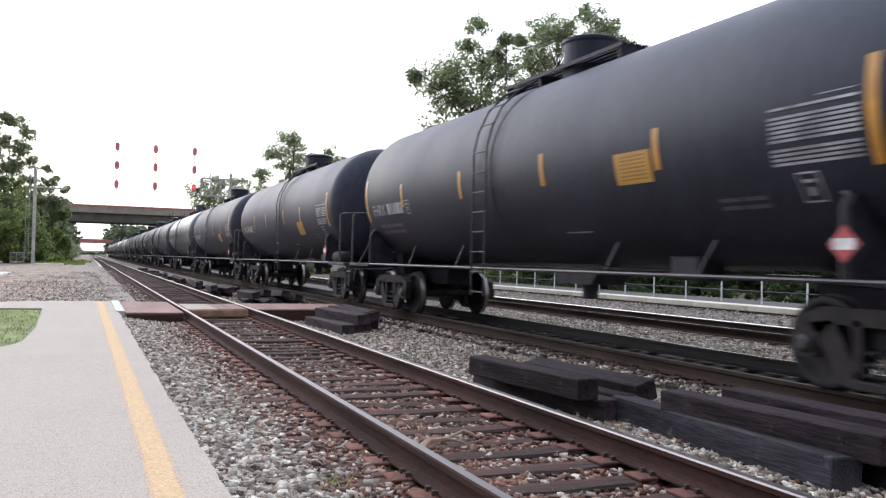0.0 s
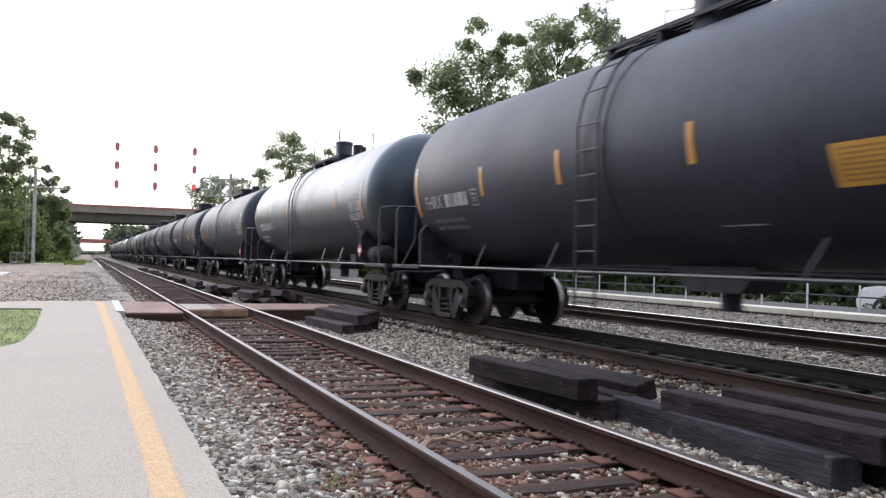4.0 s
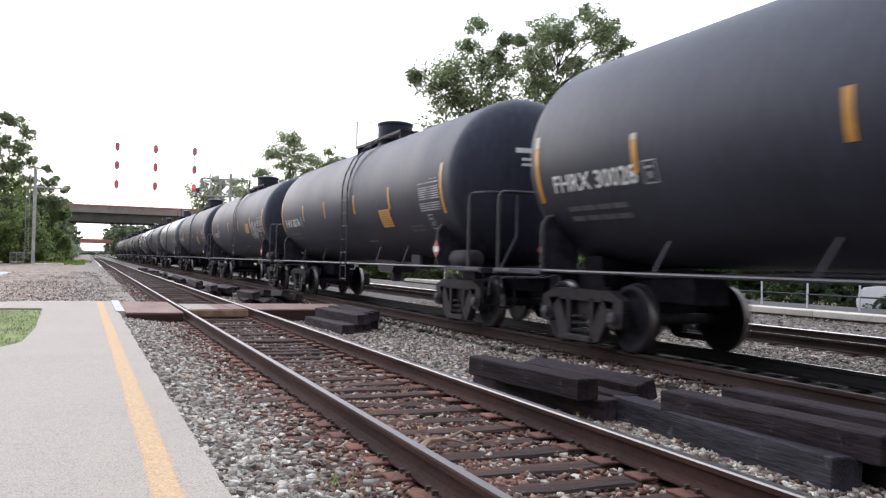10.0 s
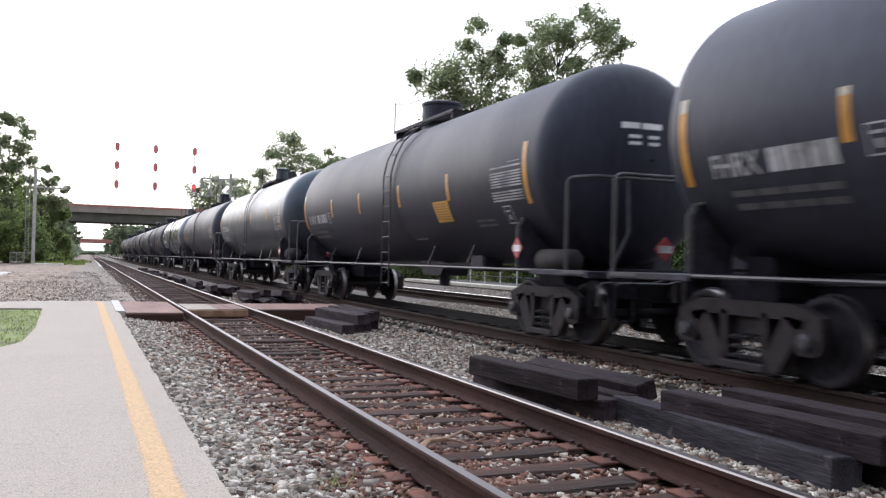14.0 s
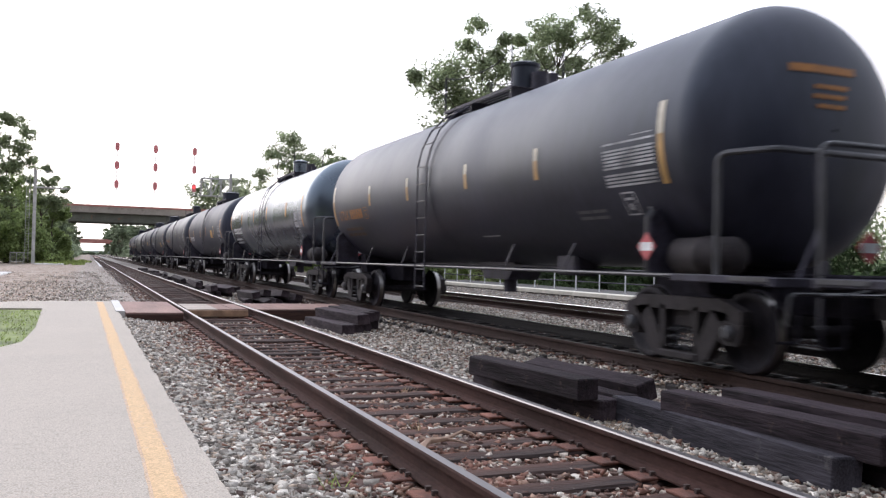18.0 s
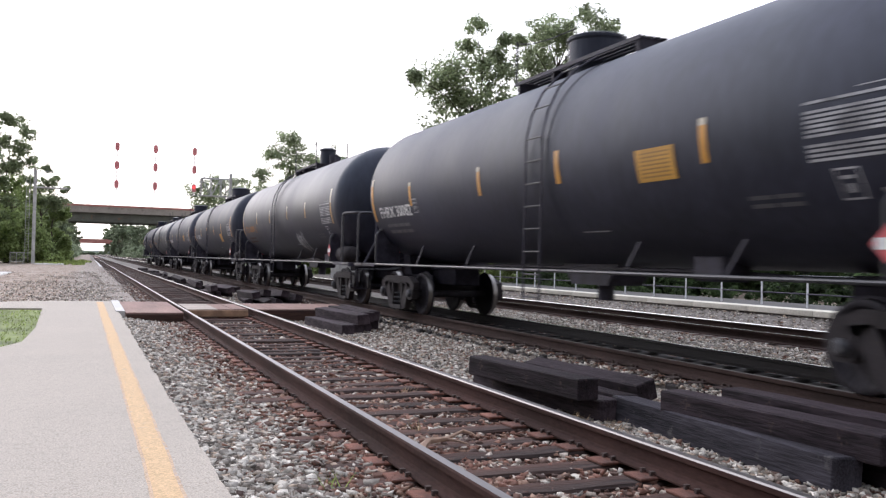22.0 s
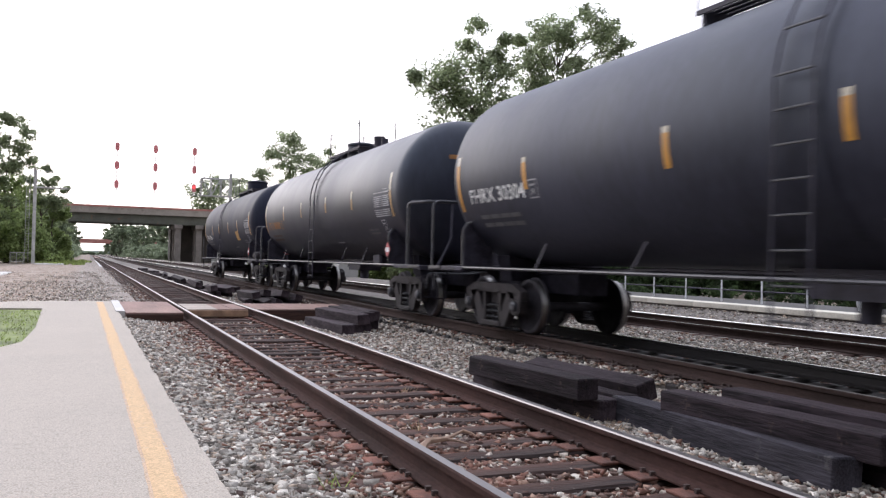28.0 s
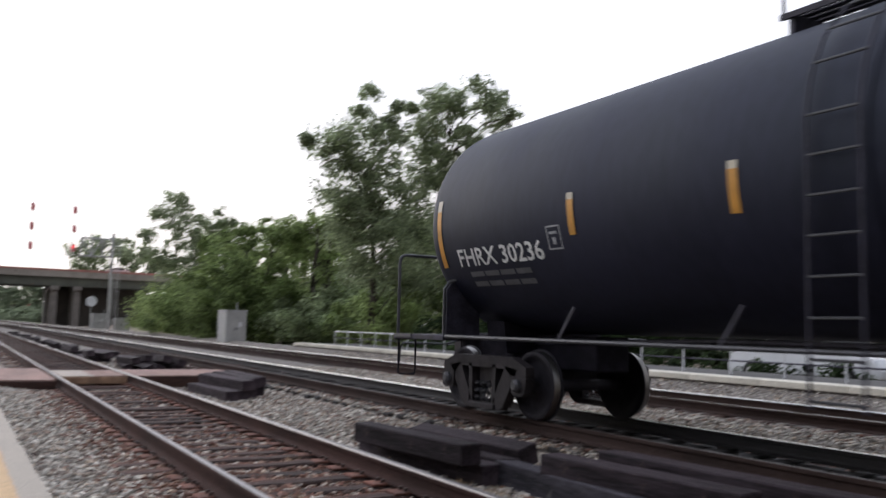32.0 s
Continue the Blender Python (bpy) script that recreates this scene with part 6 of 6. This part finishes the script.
# ---- trees ----
def leaves(centres, radii, per, size, squash=0.8):
    """Leaf blades, two triangles each, in uneven clumps."""
    n = len(centres)
    c = np.repeat(centres, per, axis=0)
    r = np.repeat(radii, per)[:, None]
    d = rng.normal(0, 1, (n * per, 3))
    d /= np.linalg.norm(d, axis=1)[:, None]
    p = c + d * r * rng.uniform(0.35, 1.0, (n * per, 1)) ** 0.6 * np.array([1, 1, squash])
    # blades face outwards and up, loosely
    face = d + np.array([0, 0, 0.55]) + rng.normal(0, 0.45, (n * per, 3))
    face /= np.linalg.norm(face, axis=1)[:, None]
    u = np.cross(face, rng.normal(0, 1, (n * per, 3)))
    u /= np.linalg.norm(u, axis=1)[:, None]
    w = np.cross(face, u)
    w /= np.linalg.norm(w, axis=1)[:, None]
    s = rng.uniform(0.6, 1.3, (n * per, 1)) * size
    v = np.stack([p - u * s, p + w * s * 0.45, p + u * s, p - w * s * 0.45], 1).reshape(-1, 3)
    f = np.arange(n * per * 4).reshape(-1, 4)
    return v, f


def quads(name, v, f, m):
    me = bpy.data.meshes.new(name)
    me.vertices.add(len(v))
    me.vertices.foreach_set("co", v.ravel())
    me.loops.add(f.size)
    me.loops.foreach_set("vertex_index", f.ravel())
    me.polygons.add(len(f))
    me.polygons.foreach_set("loop_start", np.arange(len(f)) * 4)
    me.polygons.foreach_set("loop_total", np.full(len(f), 4))
    me.update(calc_edges=True)
    me.materials.append(M[m])
    return me


def tree(x, y, h, spread, base=0.3, clumps=60, per=90, leaf=0.16, m="leaf_a", label="tall green broadleaf tree behind the tracks", z0=-0.4, group="trees along the line"):
    t = tagged(empty("tree", (x, y, z0)), label, "tree", group)
    bm = bmesh.new()
    top = h * 0.8
    lean = rng.normal(0, 0.03, 2)
    spine = [Vector((lean[0] * z + 0.15 * math.sin(z), lean[1] * z, z)) for z in np.linspace(0, top, 7)]
    for i, (a, b) in enumerate(zip(spine, spine[1:])):
        rod(a, b, 0.028 * h * (1 - i / 7.5), 8, bm, 0.028 * h * (1 - (i + 1) / 7.5))
    ends = []
    for i in range(13):
        s = rng.uniform(base, 0.95)
        k = min(5, int(s * 6))
        p = spine[k].lerp(spine[k + 1], s * 6 - k)
        a = rng.uniform(0, 6.28)
        out = spread * rng.uniform(0.45, 0.9) * (1.1 - 0.55 * abs(s - 0.55))
        q = p + Vector((math.cos(a) * out, math.sin(a) * out, h * rng.uniform(0.05, 0.2)))
        mid = p.lerp(q, 0.5) + Vector((0, 0, 0.03 * h))
        r = 0.009 * h * (1.2 - s)
        rod(p, mid, r, 6, bm, r * 0.7)
        rod(mid, q, r * 0.7, 5, bm, r * 0.25)
        ends.append((q, mid))
    part("trunk", bm, "bark", t, smooth=True)
    cs, rs = [], []
    clumps, per = int(clumps * 1.5), int(per * 0.7)
    for i in range(clumps):
        q, mid = ends[i % len(ends)]
        c = mid.lerp(q, rng.uniform(0.5, 1.15)) + Vector(rng.normal(0, spread * 0.16, 3))
        c.z = min(max(c.z, h * base * 0.85), h * 0.97)
        cs.append(c[:])
        rs.append(spread * rng.uniform(0.09, 0.20))
    top_c = spine[-1]
    for i in range(clumps // 6):
        cs.append((top_c + Vector((*rng.normal(0, spread * 0.16, 2), rng.uniform(-0.05, 0.11) * h)))[:])
        rs.append(spread * rng.uniform(0.1, 0.2))
    v, f = leaves(np.array(cs), np.array(rs), per, leaf)
    part("crown", quads("crown", v, f, m), "", t)
    return t


def lobed_tree(x, y, trunk_h, lobes, leaf=0.115, m="leaf_c", label="tall airy green broadleaf tree behind the tracks", clumps=23, per=54, z0=-0.3):
    """An open tree: boughs to separate leafy masses (dx, dy, z, radius) with sky between them."""
    t = tagged(empty("tree", (x, y, z0)), label, "tree", "trees along the line")
    bm = bmesh.new()
    spine = [Vector((0.22 * math.sin(z * 0.5), 0.15 * math.cos(z * 0.4), z)) for z in np.linspace(0, trunk_h, 8)]
    for i, (a, b) in enumerate(zip(spine, spine[1:])):
        rod(a, b, 0.24 * (1 - i / 8), 8, bm, 0.24 * (1 - (i + 1) / 8))
    cs, rs = [], []
    for dx, dy, z, r in lobes:
        q = Vector((dx, dy, z))
        zz = min(trunk_h, max(1.5, z - 1.2 - 0.45 * math.hypot(dx, dy)))
        k = min(6, int(zz / trunk_h * 7))
        p = spine[k].lerp(spine[k + 1], zz / trunk_h * 7 - k)
        mid = p.lerp(q, 0.55) + Vector((0, 0, 0.12 * (q - p).length))
        rod(p, mid, 0.05, 6, bm, 0.032)
        rod(mid, q, 0.032, 6, bm, 0.012)
        n = int(clumps * max(0.5, r ** 1.7 / 1.5))
        for i in range(n):
            d = Vector(np.clip(rng.normal(0, 1, 3), -1.5, 1.5)) * r * 0.50
            c = q + Vector((d.x, d.y, d.z * 0.75))
            if i % 4 == 0:
                rod(q, c, 0.012, 4, bm, 0.005)
            cs.append(c[:])
            rs.append(rng.uniform(0.3, 0.7) * min(1.1, 0.6 + 0.35 * r))
    part("trunk", bm, "bark", t, smooth=True)
    v, f = leaves(np.array(cs), np.array(rs), per, leaf)
    part("crown", quads("crown", v, f, m), "", t)
    return t


def bush(x, y, w, d, h, n=40, per=90, leaf=0.13, m="leaf_b", name="bush", label="dense green undergrowth beside the tracks"):
    cs = np.stack([rng.uniform(-w / 2, w / 2, n), rng.uniform(-d / 2, d / 2, n), rng.uniform(0.1, 1.0, n) ** 0.8 * h], 1)
    cs[:, 2] *= 1 - 0.35 * np.abs(cs[:, 0]) / (w / 2)
    cs[:, 2] *= np.array([0.78 + 0.45 * noise.noise(Vector((x + a, y + b, 0)) * 0.45) for a, b in cs[:, :2]])
    v, f = leaves(cs, rng.uniform(0.22, 0.62, n) * min(w, d, h) * 0.42, per, leaf)
    ob = new(name, quads(name, v, f, m))
    ob.matrix_basis = pose(x, y, -0.3)
    return tagged(ob, label, "bush", kind="stuff")


def woods():
    # tall pair behind the far platform
    lobed_tree(18.85, 46, 12.5, [(-0.6, -0.1, 15.6, 0.7), (-0.7, 0.7, 14.6, 0.5), (-1.7, -0.1, 12.9, 1.5), (-3.2, 0.6, 12.2, 1.2), (-4.4, -0.6, 12.0, 0.5), (-1.4, 0.2, 11.5, 1.4), (0.9, 0.0, 12.7, 1.2), (1.9, 0.6, 13.7, 0.9), (1.6, 0.4, 15.1, 0.45), (0.9, 0.0, 14.1, 0.55), (-0.2, -0.5, 13.5, 0.75), (-0.9, -0.6, 10.5, 1.2), (-2.3, 0.3, 11.0, 1.0), (0.6, -0.1, 11.2, 1.2),
                              (-1.0, 0.8, 8.6, 1.6), (1.2, 1.2, 8.6, 1.6), (-2.0, -0.6, 8.4, 1.2), (0.5, -1.4, 6.8, 1.8), (2.6, 0.2, 7.2, 1.6), (-0.9, -1, 5.0, 1.6), (1.6, -0.5, 4.6, 1.8), (3.2, 0.5, 4.4, 1.7), (-0.4, 0.4, 9.6, 1.5), (1.6, -0.3, 9.8, 1.5), (-1.6, 0.2, 7.0, 1.6), (0.4, 0.3, 7.8, 1.7), (-2.6, 0.2, 9.4, 1.2)], leaf=0.115, m="leaf_c", clumps=26)
    lobed_tree(24.5, 47, 14.0, [(-1.4, -0.4, 15.8, 1.2), (-0.2, 0.0, 16.5, 1.3), (2.4, 0.5, 17.9, 1.0), (3.2, 0.2, 16.7, 1.4), (4.2, 0.5, 16.7, 1.1), (4.5, -0.7, 15.8, 0.8), (-2.0, -0.3, 14.2, 1.0), (-0.6, 0.4, 14.5, 1.3), (0.6, 0.0, 15.9, 1.0), (0.8, -0.6, 13.7, 1.3), (-2.0, -0.3, 12.7, 1.0), (-0.5, 0.4, 12.9, 1.25), (1.4, 0.1, 14.5, 0.6), (3.7, 0.0, 15.2, 0.9), (2.3, 0.5, 13.7, 0.9), (-2.9, -0.5, 15.3, 0.45),
                              (-0.9, 0.8, 10.8, 1.5), (1.8, -0.8, 10.8, 1.5), (3.8, 0.5, 11.2, 1.4), (-2.4, -0.4, 8.8, 1.6), (0.4, 0.5, 8.4, 1.8), (3.0, 0.2, 8.6, 1.8), (-1.6, 0.5, 6.2, 1.8), (1.4, -0.5, 5.8, 2.0), (4.0, 0, 6.0, 1.8), (-1.0, 0, 3.6, 1.8), (2.4, 0.5, 3.4, 1.9), (0.2, 0.2, 11.8, 1.5), (-1.6, -0.2, 11.4, 1.4), (2.9, 0.2, 12.6, 1.3)], leaf=0.115, m="leaf_c", clumps=26)
    lobed_tree(18.2, 95, 14.0, [(-3.2, 0, 10.6, 1.3), (-2.0, 0.5, 13.2, 1.4), (-0.6, 0, 15.0, 1.2), (0.6, 0.5, 14.4, 1.3), (-0.8, -0.5, 12.6, 1.8), (1.8, 0, 12.6, 1.4), (-2.6, 0, 8.6, 1.8), (0.4, 0, 10.4, 1.9), (2.6, 0.4, 10.4, 1.5), (0, 0, 7.6, 2.2), (2.4, 0, 7.6, 2.0)], 0.145, "leaf_c", per=40)
    lobed_tree(23.2, 97, 12.0, [(-1.6, 0, 13.0, 0.9), (-0.2, 0.4, 14.2, 0.8), (0.9, 0, 12.8, 1.4), (-0.6, -0.4, 11.6, 1.5), (2.6, 0, 12.2, 1.3), (-2.0, 0, 9.4, 1.7), (0.6, 0, 9.6, 2.0), (3.0, 0, 9.6, 1.8)], 0.145, "leaf_c", per=36)
    tree(25.0, 99, 13.5, 5.5, 0.25, 60, 120, 0.2, "leaf_a")
    tree(31.0, 90, 13.0, 5.5, 0.2, 60, 120, 0.2, "leaf_c")
    tree(27.5, 74, 11.5, 5.0, 0.15, 70, 130, 0.18, "leaf_b")
    tree(22.0, 70, 9.6, 4.4, 0.15, 70, 130, 0.17, "leaf_b")
    tree(34.0, 72, 13.0, 5.5, 0.2, 70, 120, 0.2, "leaf_a")
    tree(30.5, 58, 11.0, 5.0, 0.2, 70, 120, 0.18, "leaf_b")
    tree(35.5, 52, 13.0, 5.5, 0.2, 70, 120, 0.18, "leaf_a")
    tree(43.0, 46, 13.0, 5.5, 0.2, 70, 120, 0.18, "leaf_c")
    for x, y, w, d, h in ((16.5, 62, 5, 8, 4.6), (17.4, 70, 5, 9, 5.8), (18.0, 80, 6, 10, 6.6), (18.5, 92, 6, 12, 7.0), (19.5, 104, 7, 12, 7.0), (17.5, 54, 4.5, 7, 3.8), (20.5, 47, 5, 7, 4.2), (23, 56, 7, 8, 6.2), (27, 64, 8, 8, 7.5),
                          (20.5, 38, 4, 8, 2.8), (22, 30, 4, 9, 2.6), (22, 18, 4, 12, 2.2), (26, 42, 7, 9, 5.6), (29, 34, 7, 9, 5.0), (33, 46, 8, 9, 7.0), (24, 82, 8, 12, 8.0), (38, 40, 8, 12, 7.0)):
        bush(x, y, w, d, h, int(30 + w * d * 1.3), 110, 0.15, "leaf_dark" if y < 40 else "leaf_b" if rng.random() < 0.65 else "leaf_a")
    for x, y, h in ((15.4, 60, 9.2), (17.8, 62, 9.8), (20.4, 59, 11.0), (22.4, 61, 11.2), (14.6, 68, 9.0)):
        tree(x, y, h, h * 0.34, 0.1, 60, 90, 0.14, "leaf_b" if x > 17 else "leaf_scrub", "bright green young tree beside the far track")
    for x, y, w, d, h in ((13.9, 59, 4.6, 5, 6.4), (15.2, 64, 5, 5, 8.0), (13.4, 72, 4, 8, 5.5), (17.2, 57, 4, 4, 5.2)):
        bush(x, y, w, d, h, 120, 110, 0.13, "leaf_scrub", label="thick bright green scrub beside the far track")
    # beyond the bridge
    for x, y, h in ((22.5, 195, 21.5), (31, 205, 20), (38, 200, 17), (18, 235, 12), (17, 275, 12), (16, 330, 12), (16, 400, 13), (21, 300, 16), (23, 380, 18), (-12, 215, 16), (-11, 270, 15), (-11, 340, 15), (-11, 430, 16), (-17, 250, 17), (-18, 320, 17)):
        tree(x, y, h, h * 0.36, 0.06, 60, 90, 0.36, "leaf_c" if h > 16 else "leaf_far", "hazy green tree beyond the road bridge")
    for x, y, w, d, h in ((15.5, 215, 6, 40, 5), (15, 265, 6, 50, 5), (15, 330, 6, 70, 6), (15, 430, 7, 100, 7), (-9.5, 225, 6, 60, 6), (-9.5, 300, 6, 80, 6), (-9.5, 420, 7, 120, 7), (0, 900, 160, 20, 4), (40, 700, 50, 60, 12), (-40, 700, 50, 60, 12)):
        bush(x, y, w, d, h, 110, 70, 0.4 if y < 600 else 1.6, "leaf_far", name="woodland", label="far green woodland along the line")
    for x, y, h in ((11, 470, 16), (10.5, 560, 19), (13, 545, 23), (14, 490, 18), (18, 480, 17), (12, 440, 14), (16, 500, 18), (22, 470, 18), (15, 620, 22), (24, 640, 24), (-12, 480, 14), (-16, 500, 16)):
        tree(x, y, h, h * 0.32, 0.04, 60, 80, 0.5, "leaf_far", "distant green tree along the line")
    # left of the line, behind the gantry foot
    lobed_tree(-12.6, 122, 16.0, [(-0.4, 0, 18.6, 1.1), (1.0, 0.5, 18.2, 1.2), (2.2, 0, 16.6, 1.1), (-2.0, 0, 17.4, 1.2), (1.6, -0.4, 14.8, 1.4), (-0.6, 0.4, 15.6, 1.1), (-2.2, 0, 14.4, 1.4), (2.6, 0, 13.0, 1.2), (0.4, 0, 12.6, 1.7)], 0.17, "leaf_c", "tall open green tree on the platform side", per=50)
    lobed_tree(-8.8, 127, 11.0, [(0.4, 0, 12.8, 0.9), (1.8, 0, 11.2, 0.9), (2.9, 0.3, 10.2, 0.6), (0.2, 0, 10.6, 1.4), (-1.6, 0, 11.4, 1.2), (2.2, 0, 8.4, 1.3), (0.2, 0, 8.2, 1.7)], 0.17, "leaf_c", "open green tree on the platform side", per=42)
    for x, y, h in ((-12.5, 124, 13.0), (-16.5, 130, 19.5), (-9.4, 136, 10.5), (-13.0, 146, 14.0), (-7.8, 150, 10.0), (-21, 124, 18), (-7.4, 128, 8.5), (-15, 118, 13), (-25, 110, 17)):
        tree(x, y, h, h * 0.30, 0.12, 70, 72, 0.20, "leaf_b" if rng.random() < 0.6 else "leaf_a", "green broadleaf tree on the platform side")
    for x, y, w, d, h in ((-14.5, 116, 8, 6, 9.5), (-9.6, 121, 4.5, 6, 8.0), (-11.8, 118, 5, 5, 10.0), (-6.8, 131, 3.2, 8, 6.0), (-12.5, 122, 6, 8, 5), (-8.6, 128, 4, 12, 4.6), (-8.0, 142, 4, 14, 4.8), (-7.8, 154, 4, 10, 4.5), (-18, 118, 8, 8, 6), (-26, 108, 10, 10, 6)):
        bush(x, y, w, d, h, 60, 75, 0.22, "leaf_b", label="dense green undergrowth on the platform side")
    # unseen leaf banks behind the platform, added to block sky and darken tank reflections
    for y in range(-70, 100, 17):
        far = y > 12
        bush(-40 if far else -24, y, 12, 17, 7 if far else 24, 150, 70, 0.6, "leaf_dark", name="woodland", label="unseen leafy bank behind the platform, added to shape the tanks' reflections")


gantry()
bridges()
far_platform()
cabinet(12.15, 51.5, 1.25, 1.9, 2.15, "tall silver-grey equipment cabinet beside the far track")
saloon_car(17.0, 14.3, 0, "car_white", "white saloon car parked behind the far platform")
saloon_car(17.2, 8.9, 0, "car_silver", "silver-blue car parked behind the far platform")
saloon_car(17.0, 3.6, 0, "car_white", "white saloon car parked behind the far platform")
woods()
stones()


def ridge():
    """Low hazy woods that close the far distance."""
    xs = np.linspace(-1400, 1400, 160)
    top = [6 + 3 * noise.noise(Vector((x * 0.02, 0, 4))) + 1.5 * noise.noise(Vector((x * 0.09, 0, 7))) for x in xs]
    v = [(x, 1500, -2) for x in xs] + [(x, 1515, t) for x, t in zip(xs, top)] + [(x, 1560, t - 3) for x, t in zip(xs, top)]
    n = len(xs)
    f = [(i, i + 1, n + i + 1, n + i) for i in range(n - 1)] + [(n + i, n + i + 1, 2 * n + i + 1, 2 * n + i) for i in range(n - 1)]
    tagged(new("backdrop", soup("backdrop", v, f, "haze_wood")), "hazy far wooded ridge at the end of the line", "ridge", kind="structure")


ridge()
saloon = saloon_car(-42, 176.4, -90, "car_red", "faded red car crossing the road bridge", "saloon_car", "cars crossing the road bridge")
second_car = saloon_car(-41, 173.9, -90, "car_pink", "pale sun-bleached car crossing the road bridge", "saloon_car", "cars crossing the road bridge")


def motions():
    walk(saloon, [(0.0, pose(-42, 176.4, 9.84, 0, 0, -90)), (0.75, pose(-42, 176.4, 9.84, 0, 0, -90)), (2.8, pose(-0.3, 176.4, 9.84, 0, 0, -90)), (3.5, pose(14.1, 176.4, 9.84, 0, 0, -90)), (5.9, pose(63, 176.4, 9.84, 0, 0, -90)), (32.0, pose(66, 176.4, 9.84, 0, 0, -90))])
    walk(second_car, [(0.0, pose(-41, 173.9, 9.80, 0, 0, -90)), (29.2, pose(-41, 173.9, 9.80, 0, 0, -90)), (30.2, pose(-18.7, 173.9, 9.80, 0, 0, -90)), (31.2, pose(5.3, 173.9, 9.80, 0, 0, -90)), (32.0, pose(24.5, 173.9, 9.80, 0, 0, -90))])
    for n, car in enumerate(CARS):
        y = FIRST + LENGTH * n
        walk(car, [(0.0, pose(TRACKS[1], y, 0)), (32.0, pose(TRACKS[1], y - SPEED * 32.0, 0))])
        for curve in car.animation_data.action.layers[0].strips[0].channelbag(car.animation_data.action_slot).fcurves:
            for key in curve.keyframe_points:
                key.interpolation = "LINEAR"
    # the wheelsets roll; those in the same place of their trucks share one set of keys
    made = {}
    for w, y in SETS:
        if y not in made:
            walk(w, [(k / 15, pose(0, y, 0.457, math.degrees(SPEED / 0.457 * k / 15))) for k in range(481)])
            made[y] = w
        else:
            w.rotation_mode = "QUATERNION"
            ad = w.animation_data_create()
            ad.action = made[y].animation_data.action
            ad.action_slot = made[y].animation_data.action_slot


motions()
